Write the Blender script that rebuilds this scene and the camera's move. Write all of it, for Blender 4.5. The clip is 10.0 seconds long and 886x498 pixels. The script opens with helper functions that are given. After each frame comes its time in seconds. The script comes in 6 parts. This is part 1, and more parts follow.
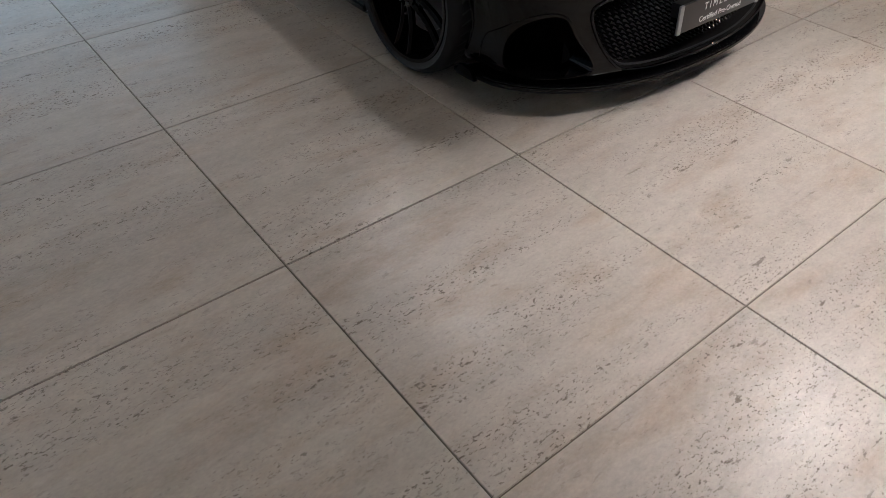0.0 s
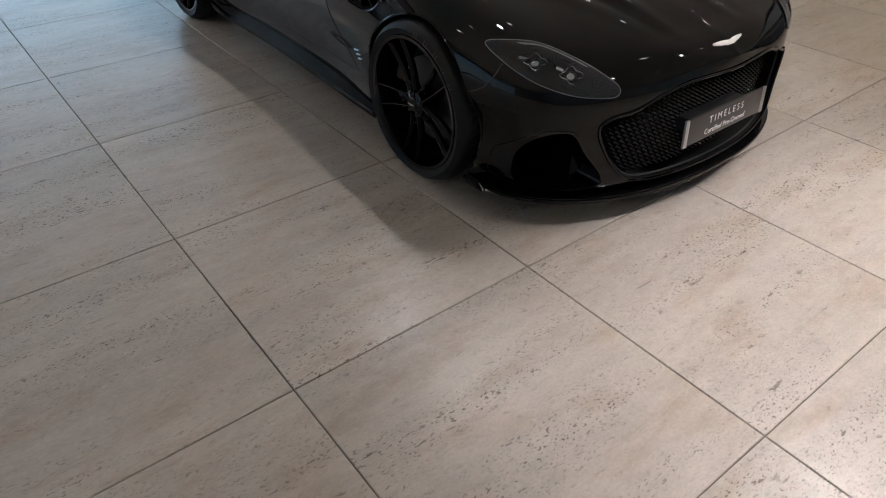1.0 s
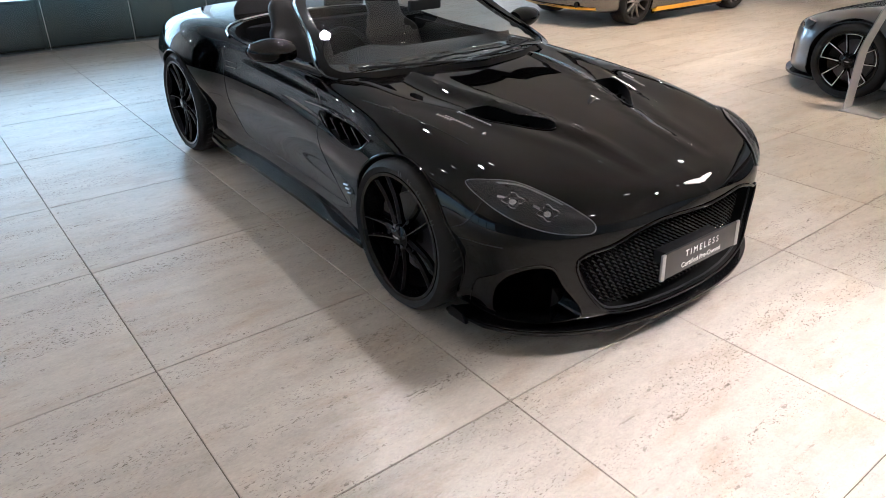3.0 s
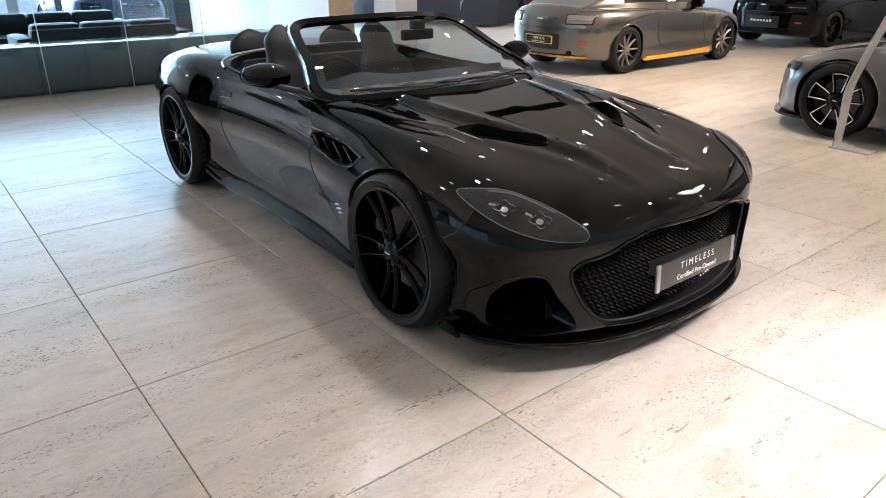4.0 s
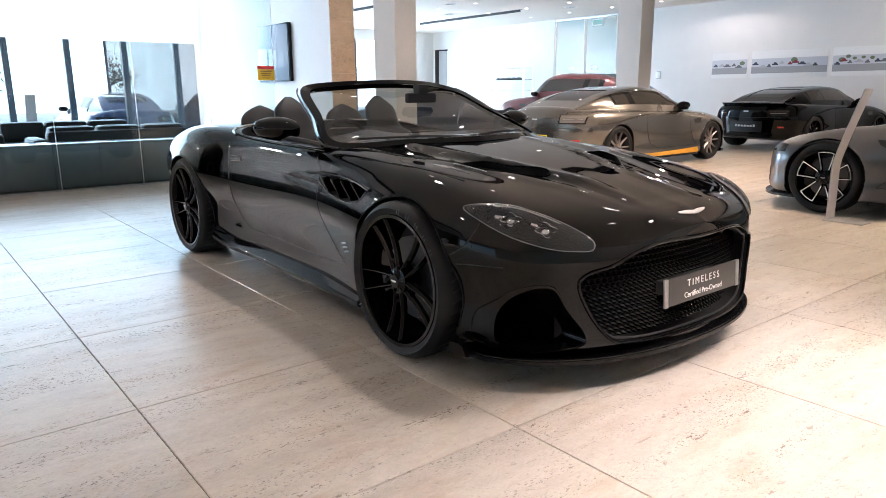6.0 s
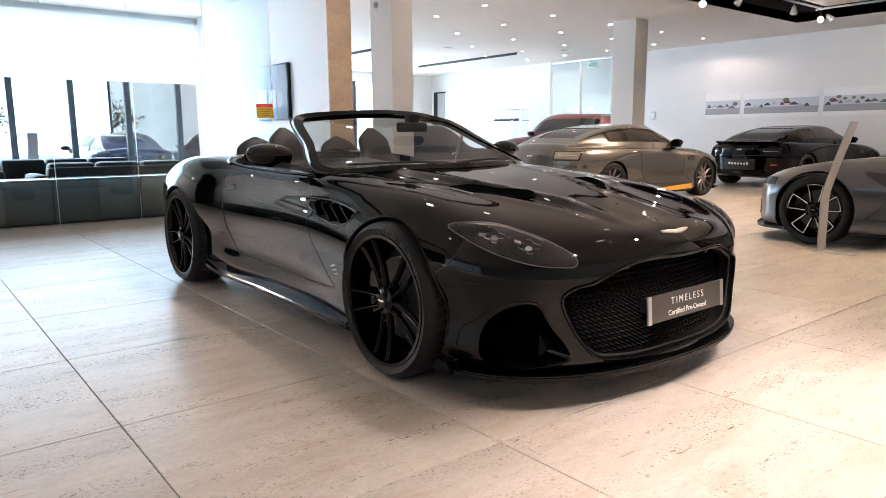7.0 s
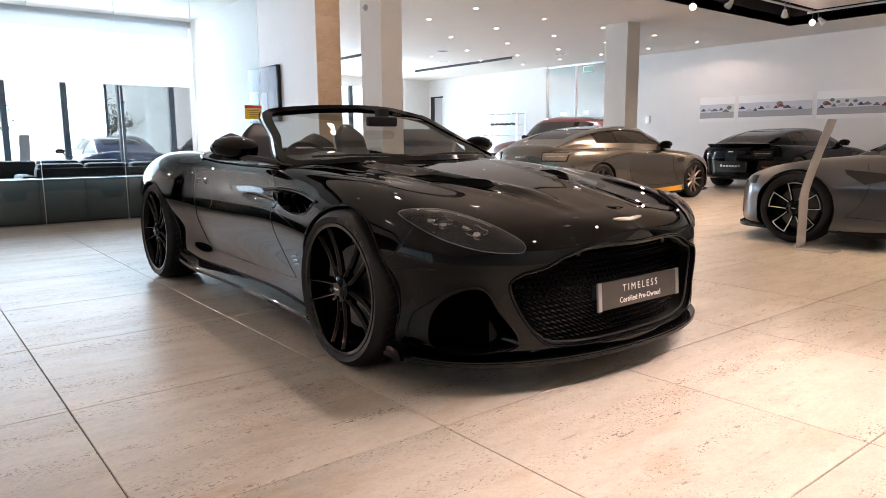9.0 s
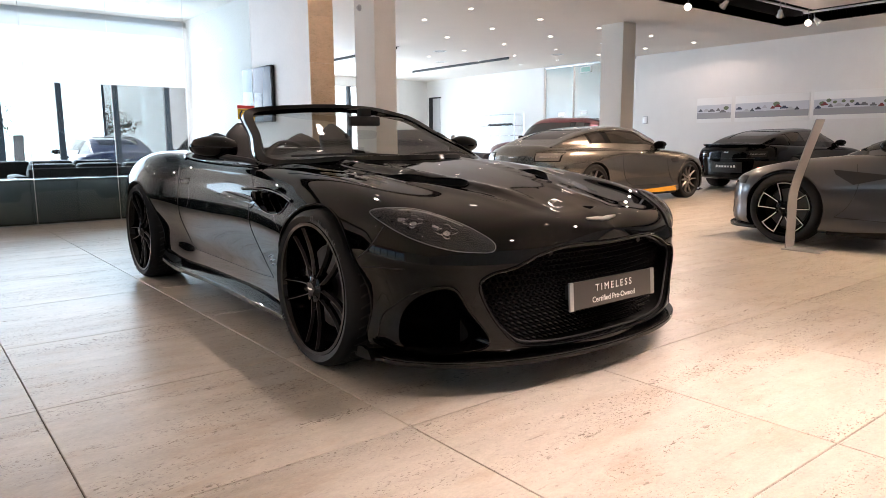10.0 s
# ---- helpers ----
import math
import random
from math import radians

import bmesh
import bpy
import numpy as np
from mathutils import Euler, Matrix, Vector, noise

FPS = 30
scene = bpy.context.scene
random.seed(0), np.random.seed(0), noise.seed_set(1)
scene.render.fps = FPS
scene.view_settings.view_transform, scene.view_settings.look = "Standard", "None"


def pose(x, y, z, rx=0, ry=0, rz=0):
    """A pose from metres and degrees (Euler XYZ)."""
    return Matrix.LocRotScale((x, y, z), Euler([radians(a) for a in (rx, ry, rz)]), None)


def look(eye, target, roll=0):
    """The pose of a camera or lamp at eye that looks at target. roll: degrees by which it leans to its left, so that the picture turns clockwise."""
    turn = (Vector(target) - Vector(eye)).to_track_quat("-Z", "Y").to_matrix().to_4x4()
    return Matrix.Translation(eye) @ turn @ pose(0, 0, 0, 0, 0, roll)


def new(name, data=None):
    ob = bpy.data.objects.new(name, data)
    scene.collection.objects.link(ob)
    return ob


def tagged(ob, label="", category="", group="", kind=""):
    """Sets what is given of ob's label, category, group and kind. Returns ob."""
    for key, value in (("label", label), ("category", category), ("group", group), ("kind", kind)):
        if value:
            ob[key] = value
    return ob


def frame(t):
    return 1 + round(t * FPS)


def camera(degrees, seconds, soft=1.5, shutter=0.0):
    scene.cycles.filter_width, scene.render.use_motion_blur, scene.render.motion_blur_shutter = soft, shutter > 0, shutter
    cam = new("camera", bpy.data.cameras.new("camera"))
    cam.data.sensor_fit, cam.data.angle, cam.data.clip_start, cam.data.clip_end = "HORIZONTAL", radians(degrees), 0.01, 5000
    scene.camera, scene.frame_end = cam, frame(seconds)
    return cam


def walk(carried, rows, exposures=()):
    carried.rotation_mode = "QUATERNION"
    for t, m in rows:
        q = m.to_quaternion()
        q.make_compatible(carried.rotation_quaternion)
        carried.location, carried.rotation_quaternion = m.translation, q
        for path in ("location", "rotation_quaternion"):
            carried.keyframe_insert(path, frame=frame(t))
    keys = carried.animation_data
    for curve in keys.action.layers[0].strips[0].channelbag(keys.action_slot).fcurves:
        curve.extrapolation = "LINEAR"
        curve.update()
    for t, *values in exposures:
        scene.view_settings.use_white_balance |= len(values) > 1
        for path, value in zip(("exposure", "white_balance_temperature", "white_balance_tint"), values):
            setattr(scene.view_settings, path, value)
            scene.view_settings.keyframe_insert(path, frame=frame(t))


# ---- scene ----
cam = camera(65.6, 10.0, soft=0.75)
# time, eye, target, roll
PATH = [
    (0, (1.599, -1.65, 1.567), (0.443, -0.731, 0.219), 0.4),
    (0.5, (1.524, -1.612, 1.63), (0.315, -0.656, 0.355), 0.3),
    (1, (1.472, -1.584, 1.711), (0.22, -0.601, 0.5), 0.2),
    (1.5, (1.455, -1.56, 1.764), (0.163, -0.548, 0.62), 0.2),
    (2, (1.446, -1.548, 1.801), (0.123, -0.502, 0.727), 0.2),
    (2.5, (1.474, -1.521, 1.82), (0.114, -0.451, 0.817), 0.2),
    (4, (1.55, -1.53, 1.598), (0.109, -0.385, 0.819), 0.2),
    (4.5, (1.577, -1.568, 1.472), (0.111, -0.4, 0.773), 0.1),
    (5, (1.602, -1.61, 1.36), (0.112, -0.425, 0.746), -0.2),
    (6.5, (1.681, -1.656, 1.148), (0.146, -0.429, 0.775), -0.4),
    (7, (1.726, -1.638, 1.11), (0.184, -0.406, 0.784), -0.4),
    (7.5, (1.762, -1.609, 1.077), (0.219, -0.376, 0.76), -0.3),
    (8, (1.795, -1.573, 1.048), (0.25, -0.342, 0.736), -0.3),
    (8.5, (1.84, -1.539, 1.038), (0.294, -0.309, 0.73), -0.3),
    (9, (1.875, -1.485, 1.03), (0.328, -0.256, 0.722), -0.4),
    (9.5, (1.907, -1.433, 1.026), (0.359, -0.204, 0.719), -0.4),
    (10, (1.943, -1.382, 1.022), (0.394, -0.155, 0.716), -0.4),
]
EXPOSURES = [(0, -0.97, 5550, 11), (0.5, -0.98, 5550, 11), (1, -0.80, 5550, 11), (1.5, -0.45, 5550, 10), (2, -0.1, 5550, 10), (2.5, 0.02, 5450, 11),
             (4, 0.33, 5550, 12), (5, 0.33, 5650, 14), (6.5, 0.32, 6100, 18), (7.5, 0.2, 6400, 20), (8.5, 0.08, 6600, 22), (10, 0.04, 6650, 22)]
walk(cam, [(t, look(eye, target, roll)) for t, eye, target, roll in PATH], EXPOSURES)

# ---- world and large lights ----
world = bpy.data.worlds.new("world")
scene.world = world
world.use_nodes = True
wn = world.node_tree
sky = wn.nodes.new("ShaderNodeTexSky")
sky.sky_type = "NISHITA"
sky.sun_disc = False
sky.sun_elevation, sky.sun_rotation = radians(38), radians(251)
wn.links.new(sky.outputs[0], wn.nodes["Background"].inputs[0])
wn.nodes["Background"].inputs[1].default_value = 0.15


def lamp(name, kind, m, power, colour=(1, 1, 1), **more):
    data = bpy.data.lights.new(name, kind)
    data.energy, data.color = power, colour
    if kind == "AREA":
        data.shape = "RECTANGLE"
        data.size, data.size_y = more["size"]
    if kind == "SPOT":
        data.spot_size, data.spot_blend = radians(more["cone"]), more.get("blend", 0.6)
        data.shadow_soft_size = more.get("soft", 0.05)
    if kind == "SUN":
        data.angle = radians(more["angle"])
    ob = new(name, data)
    ob.matrix_world = m
    return ob


lamp("sun", "SUN", look((0, 0, 0), (0.74, 0.26, -0.62)), 4.8, (1, 0.95, 0.88), angle=0.5)
AMBER = (1.0, 0.74, 0.50)
WARM, DAY = (1.0, 0.85, 0.73), (0.58, 0.83, 1.0)
# daylight in the window openings
lamp("window_light", "AREA", look((-13.6, 0.5, 1.85), (0, 0.5, 1.0)), 235, DAY, size=(6.4, 3.4))
lamp("window_light", "AREA", look((-22.4, 9.6, 1.7), (0, 9.6, 1.2)), 1100, DAY, size=(9.5, 3.0))
lamp("window_light", "AREA", look((-2.7, -10.6, 1.7), (-2.7, 0, 1.2)), 25, DAY, size=(10.4, 2.8))

# ---- materials ----


def shader(name, base=(0.5, 0.5, 0.5), rough=0.5, metal=0.0, **more):
    m = bpy.data.materials.new(name)
    m.use_nodes = True
    b = m.node_tree.nodes["Principled BSDF"]
    b.inputs["Base Color"].default_value = (*base, 1)
    b.inputs["Roughness"].default_value = rough
    b.inputs["Metallic"].default_value = metal
    for key, value in more.items():
        b.inputs[key.replace("_", " ")].default_value = value
    return m


def grained(name, base, rough, scale=8.0, amount=0.15, bump=0.05, metal=0.0, rough_var=0.1, stretch=(1, 1, 1), fine=12.0, **more):
    """A surface with variation at two scales in colour, gloss and relief."""
    m = shader(name, base, rough, metal, **more)
    nt = m.node_tree
    b = nt.nodes["Principled BSDF"]
    co = nt.nodes.new("ShaderNodeTexCoord")
    mp = nt.nodes.new("ShaderNodeMapping")
    mp.inputs["Scale"].default_value = stretch
    nt.links.new(co.outputs["Object"], mp.inputs[0])
    tex = []
    for s, d in ((scale, 4), (scale * fine, 3)):
        n = nt.nodes.new("ShaderNodeTexNoise")
        n.inputs["Scale"].default_value, n.inputs["Detail"].default_value = s, d
        nt.links.new(mp.outputs[0], n.inputs["Vector"])
        tex.append(n)
    mix = nt.nodes.new("ShaderNodeMath")
    mix.operation = "ADD"
    nt.links.new(tex[0].outputs[0], mix.inputs[0])
    nt.links.new(tex[1].outputs[0], mix.inputs[1])
    ramp = nt.nodes.new("ShaderNodeMapRange")
    ramp.inputs["From Min"].default_value, ramp.inputs["From Max"].default_value = 0.6, 1.4
    ramp.inputs["To Min"].default_value, ramp.inputs["To Max"].default_value = 1 - amount, 1 + amount
    nt.links.new(mix.outputs[0], ramp.inputs[0])
    mul = nt.nodes.new("ShaderNodeMix")
    mul.data_type, mul.blend_type = "RGBA", "MULTIPLY"
    mul.inputs[0].default_value = 1
    mul.inputs[6].default_value = (*base, 1)
    nt.links.new(ramp.outputs[0], mul.inputs[7])
    nt.links.new(mul.outputs[2], b.inputs["Base Color"])
    rr = nt.nodes.new("ShaderNodeMapRange")
    rr.inputs["To Min"].default_value, rr.inputs["To Max"].default_value = max(0.02, rough - rough_var), min(1, rough + rough_var)
    nt.links.new(tex[0].outputs[0], rr.inputs[0])
    nt.links.new(rr.outputs[0], b.inputs["Roughness"])
    if bump:
        bp = nt.nodes.new("ShaderNodeBump")
        bp.inputs["Strength"].default_value, bp.inputs["Distance"].default_value = bump, 0.01
        nt.links.new(tex[1].outputs[0], bp.inputs["Height"])
        nt.links.new(bp.outputs[0], b.inputs["Normal"])
    return m


def glowing(name, colour, strength):
    m = bpy.data.materials.new(name)
    m.use_nodes = True
    nt = m.node_tree
    e = nt.nodes.new("ShaderNodeEmission")
    e.inputs[0].default_value, e.inputs[1].default_value = (*colour, 1), strength
    nt.links.new(e.outputs[0], nt.nodes["Material Output"].inputs[0])
    return m


def pane_material(name, tint, rough=0.0):
    """Clear architectural glass: see-through with a real gloss."""
    m = bpy.data.materials.new(name)
    m.use_nodes = True
    nt = m.node_tree
    clear, gloss, mix, fres = (nt.nodes.new(k) for k in ("ShaderNodeBsdfTransparent", "ShaderNodeBsdfGlossy", "ShaderNodeMixShader", "ShaderNodeFresnel"))
    clear.inputs[0].default_value = (*tint, 1)
    gloss.inputs["Roughness"].default_value = rough
    fres.inputs[0].default_value = 1.5
    nt.links.new(fres.outputs[0], mix.inputs[0])
    nt.links.new(clear.outputs[0], mix.inputs[1])
    nt.links.new(gloss.outputs[0], mix.inputs[2])
    nt.links.new(mix.outputs[0], nt.nodes["Material Output"].inputs[0])
    return m


def travertine(name, base, dark):
    """Honed travertine: streaks along y, strings of pits, each slab a shade of its own."""
    m = shader(name, base, 0.3)
    nt = m.node_tree
    b = nt.nodes["Principled BSDF"]

    def node(kind, **kw):
        n = nt.nodes.new(kind)
        for k, v in kw.items():
            n.inputs[k.replace("_", " ")].default_value = v
        return n

    link = nt.links.new
    co, info = nt.nodes.new("ShaderNodeTexCoord"), nt.nodes.new("ShaderNodeObjectInfo")
    shift = node("ShaderNodeVectorMath")
    shift.operation = "MULTIPLY_ADD"
    link(info.outputs["Random"], shift.inputs[0])
    shift.inputs[1].default_value = (37.0, 53.0, 11.0)
    link(co.outputs["Object"], shift.inputs[2])

    def noise_at(stretch, scale, detail, rough=0.6):
        mp = node("ShaderNodeMapping", Scale=stretch)
        link(shift.outputs[0], mp.inputs[0])
        n = node("ShaderNodeTexNoise", Scale=scale, Detail=detail, Roughness=rough)
        link(mp.outputs[0], n.inputs["Vector"])
        return n.outputs[0]

    def ranged(src, a, z, to0=0.0, to1=1.0):
        r = node("ShaderNodeMapRange", From_Min=a, From_Max=z, To_Min=to0, To_Max=to1)
        link(src, r.inputs[0])
        return r.outputs[0]

    def math_of(op, p, q):
        n = nt.nodes.new("ShaderNodeMath")
        n.operation = op
        for i, s in enumerate((p, q)):
            if isinstance(s, float):
                n.inputs[i].default_value = s
            else:
                link(s, n.inputs[i])
        return n.outputs[0]

    streak = noise_at((7.0, 0.55, 1.0), 1.4, 4, 0.55)
    band = noise_at((2.2, 0.22, 1.0), 1.6, 2, 0.4)
    grain = noise_at((1.0, 0.55, 1.0), 120.0, 3, 0.6)
    fine = noise_at((1.0, 0.45, 1.0), 13.0, 6, 0.68)
    zone = ranged(noise_at((3.0, 0.30, 1.0), 2.6, 4, 0.6), 0.45, 0.62)
    small = math_of("MULTIPLY", ranged(noise_at((1.0, 0.50, 1.0), 130.0, 3, 0.6), 0.575, 0.64), zone)
    large = math_of("MULTIPLY", ranged(noise_at((1.0, 0.34, 1.0), 52.0, 4, 0.65), 0.615, 0.67), ranged(zone, 0.0, 1.0, 0.30, 1.0))
    hole = math_of("MAXIMUM", small, large)
    tone = math_of("ADD", math_of("MULTIPLY", math_of("SUBTRACT", streak, 0.5), 0.30), math_of("MULTIPLY", math_of("SUBTRACT", band, 0.5), 0.30))
    tone = math_of("ADD", tone, math_of("MULTIPLY", math_of("SUBTRACT", fine, 0.5), 0.34))
    mottle = noise_at((1.0, 0.5, 1.0), 34.0, 4, 0.6)
    tone = math_of("ADD", tone, math_of("MULTIPLY", math_of("SUBTRACT", mottle, 0.5), 0.28))
    tone = math_of("ADD", tone, math_of("MULTIPLY", math_of("SUBTRACT", grain, 0.5), 0.36))
    tone = math_of("ADD", tone, ranged(info.outputs["Random"], 0.0, 1.0, 0.95, 1.05))
    col = nt.nodes.new("ShaderNodeMix")
    col.data_type, col.blend_type = "RGBA", "MULTIPLY"
    col.inputs[0].default_value = 1
    stain = nt.nodes.new("ShaderNodeMix")
    stain.data_type = "RGBA"
    stain.inputs[6].default_value = (*base, 1)
    stain.inputs[7].default_value = (base[0] * 0.80, base[1] * 0.70, base[2] * 0.60, 1)
    link(ranged(noise_at((1.6, 0.5, 1.0), 4.5, 5, 0.65), 0.50, 0.72, 0.0, 0.75), stain.inputs[0])
    link(stain.outputs[2], col.inputs[6])
    link(tone, col.inputs[7])
    mixd = nt.nodes.new("ShaderNodeMix")
    mixd.data_type = "RGBA"
    link(math_of("MULTIPLY", hole, 0.80), mixd.inputs[0])
    link(col.outputs[2], mixd.inputs[6])
    mixd.inputs[7].default_value = (*dark, 1)
    link(mixd.outputs[2], b.inputs["Base Color"])
    rough = math_of("ADD", math_of("MULTIPLY", fine, 0.06), math_of("ADD", math_of("MULTIPLY", hole, 0.35), 0.26))
    link(rough, b.inputs["Roughness"])
    bp = node("ShaderNodeBump", Strength=0.5, Distance=0.003)
    height = math_of("SUBTRACT", math_of("MULTIPLY", grain, 0.10), hole)
    link(height, bp.inputs["Height"])
    link(bp.outputs[0], b.inputs["Normal"])
    return m


FLOOR = travertine("travertine", (0.50, 0.46, 0.40), (0.11, 0.085, 0.06))
GROUT = grained("grout", (0.15, 0.125, 0.10), 0.85, 20)
WALL = grained("white_plaster", (0.80, 0.79, 0.77), 0.6, 3, 0.03, 0.03)
CEIL = grained("ceiling_paint", (0.83, 0.775, 0.72), 0.75, 2, 0.025, 0.02)
BLACKVOID = grained("black_paint", (0.012, 0.011, 0.011), 0.7, 4, 0.2)
STONE = travertine("wall_travertine", (0.64, 0.49, 0.34), (0.3, 0.22, 0.14))
GLASS = pane_material("clear_glass", (0.93, 0.98, 0.985))
PAINT = shader("black_car_paint", (0.0015, 0.0014, 0.0015), 0.4, 0.0, Specular_IOR_Level=0.0, Coat_Weight=1.0, Coat_Roughness=0.012, Coat_IOR=1.36)
GLOSSBLACK = grained("gloss_black", (0.003, 0.003, 0.0035), 0.06, 30, 0.1, 0.0, rough_var=0.03, Specular_IOR_Level=0.28)
STUD = grained("gloss_grille", (0.006, 0.006, 0.0065), 0.16, 30, 0.1, 0.0, rough_var=0.05, Specular_IOR_Level=0.6)
LAMPBED = grained("lamp_bed", (0.022, 0.022, 0.024), 0.3, 40, 0.2, 0.0)
VOID = grained("unlit_black", (0.007, 0.007, 0.007), 0.7, 40, 0.2, 0.0, Specular_IOR_Level=0.15)
BADGE = shader("satin_chrome", (0.9, 0.9, 0.9), 0.3, 1.0)
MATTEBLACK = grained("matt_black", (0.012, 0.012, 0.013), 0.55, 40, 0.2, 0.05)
RUBBER = grained("tyre_rubber", (0.010, 0.010, 0.0105), 0.6, 30, 0.25, 0.1, Specular_IOR_Level=0.3)
CARGLASS = pane_material("car_glass", (0.55, 0.58, 0.56))
DARKGLASS = shader("dark_glass", (0.01, 0.012, 0.013), 0.03, 0.0, IOR=1.5)
LEATHER = grained("black_leather", (0.010, 0.010, 0.011), 0.45, 60, 0.2, 0.12, Specular_IOR_Level=0.25)
CHROME = shader("chrome", (0.75, 0.75, 0.76), 0.08, 1.0)
STANDGREY = grained("satin_steel", (0.45, 0.45, 0.46), 0.45, 30, 0.06, 0.02, 0.5)
TAILGLASS = shader("tail_lamp_glass", (0.20, 0.19, 0.18), 0.08, 0.2, Coat_Weight=1.0, Coat_Roughness=0.02)
STEEL = grained("brushed_steel", (0.50, 0.50, 0.51), 0.33, 30, 0.08, 0.02, 1.0, stretch=(1, 1, 0.08))
TITAN = shader("titanium_paint", (0.20, 0.19, 0.172), 0.25, 0.85, Coat_Weight=1.0, Coat_Roughness=0.02)
GREYPAINT = shader("grey_paint", (0.10, 0.104, 0.112), 0.32, 0.8, Coat_Weight=1.0, Coat_Roughness=0.02)
REDPAINT = shader("red_paint", (0.10, 0.008, 0.011), 0.3, 0.3, Coat_Weight=1.0, Coat_Roughness=0.02)
BLUEPAINT = shader("blue_paint", (0.018, 0.032, 0.085), 0.3, 0.5, Coat_Weight=1.0, Coat_Roughness=0.02)
ORANGE = shader("orange_paint", (0.80, 0.40, 0.012), 0.3, 0.0, Coat_Weight=1.0, Coat_Roughness=0.03)
PLATEGREY = grained("plate_grey", (0.042, 0.038, 0.035), 0.35, 20, 0.05, 0.0)
WHITEPRINT = shader("white_print", (0.85, 0.85, 0.84), 0.5)
CLOTH = grained("cover_cloth", (0.03, 0.031, 0.038), 0.85, 12, 0.2, 0.3)
POST = grained("window_post", (0.03, 0.05, 0.07), 0.4, 10, 0.1)
LOUNGE = grained("lounge_floor", (0.42, 0.44, 0.46), 0.25, 3, 0.06, 0.0)
ASPHALT = grained("pale_paving", (0.58, 0.58, 0.57), 0.85, 6, 0.2, 0.2)
YELLOW = shader("yellow_print", (0.85, 0.58, 0.03), 0.5)
RED = shader("red_print", (0.75, 0.05, 0.03), 0.5)
LAMPGLOW = glowing("lamp_glow", (1.0, 0.90, 0.76), 14.0)
RAFTGLOW = glowing("raft_glow", (1.0, 0.90, 0.76), 22.0)
SPOTGLOW = glowing("spot_glow", (1.0, 0.90, 0.74), 60.0)
SMOKED = grained("smoked_panel", (0.10, 0.12, 0.125), 0.16, 4, 0.1, 0.0)
DISC = grained("dark_disc", (0.10, 0.10, 0.105), 0.35, 60, 0.2, 0.0, 0.9)
GUNMETAL = shader("gunmetal", (0.38, 0.35, 0.33), 0.33, 0.9)
FROST = shader("frosted_glass", (0.46, 0.59, 0.61), 0.12, 0.0, Alpha=0.5)
SIDEGLASS = shader("side_glass", (0.035, 0.033, 0.030), 0.04, 0.0, IOR=1.5)
SCREEN = shader("screen_glass", (0.02, 0.035, 0.06), 0.06)

# ---- mesh helpers ----


def link_mesh(name, bm, material, parent=None, label="", smooth=None):
    me = bpy.data.meshes.new(name)
    bm.normal_update()
    bm.to_mesh(me)
    bm.free()
    for m in material if isinstance(material, (list, tuple)) else [material]:
        me.materials.append(m)
    if smooth is not None:
        me.shade_smooth()
        me.set_sharp_from_angle(angle=radians(smooth))
    ob = new(name, me)
    if parent is not None:
        ob.parent = parent
    if label:
        tagged(ob, label)
    return ob


def part(name, bm, material, parent, label="", smooth=35):
    return link_mesh(name, bm, material, parent, label, smooth)


def empty(name, m, label, category, group="", kind=""):
    ob = new(name)
    ob.matrix_world = m
    return tagged(ob, label, category, group, kind)


def add_box(bm, lo, hi, bevel=0.0, m=None):
    made = bmesh.ops.create_cube(bm, size=1.0)["verts"]
    lo, hi = Vector(lo), Vector(hi)
    for v in made:
        v.co = Vector([lo[i] + (v.co[i] + 0.5) * (hi[i] - lo[i]) for i in range(3)])
    if bevel:
        edges = list({e for v in made for e in v.link_edges})
        out = bmesh.ops.bevel(bm, geom=edges, offset=bevel, segments=2, affect="EDGES", profile=0.6)
        made = list({v for f in out["faces"] for v in f.verts} | {v for v in made if v.is_valid})
    if m is not None:
        bmesh.ops.transform(bm, matrix=m, verts=made)
    return made


def box(lo, hi, bevel=0.0, m=None):
    bm = bmesh.new()
    add_box(bm, lo, hi, bevel, m)
    return bm


def add_cyl(bm, a, b, r, seg=20, r2=None, caps=True):
    a, b = Vector(a), Vector(b)
    turn = (b - a).to_track_quat("Z", "Y").to_matrix().to_4x4()
    bmesh.ops.create_cone(bm, cap_ends=caps, segments=seg, radius1=r, radius2=r if r2 is None else r2, depth=(b - a).length,
                          matrix=Matrix.Translation((a + b) / 2) @ turn)
    return bm


def cyl(a, b, r, seg=20, r2=None):
    return add_cyl(bmesh.new(), a, b, r, seg, r2)


def add_lathe(bm, profile, seg=48, axis="Y"):
    """Turns (radius, along) round the axis."""
    rings = []
    for r, h in profile:
        ring = []
        for i in range(seg):
            a = 2 * math.pi * i / seg
            p = (r * math.cos(a), h, r * math.sin(a)) if axis == "Y" else (r * math.cos(a), r * math.sin(a), h)
            ring.append(bm.verts.new(p))
        rings.append(ring)
    for p, q in zip(rings, rings[1:]):
        for i in range(seg):
            j = (i + 1) % seg
            bm.faces.new((p[i], p[j], q[j], q[i]))
    bmesh.ops.recalc_face_normals(bm, faces=bm.faces[:])
    return bm


def grid_mesh(bm, rows, close=False):
    """Faces between rows of points."""
    vs = [[bm.verts.new(p) for p in row] for row in rows]
    for p, q in zip(vs, vs[1:]):
        n = len(p)
        for i in range(n if close else n - 1):
            j = (i + 1) % n
            bm.faces.new((p[i], p[j], q[j], q[i]))
    return vs


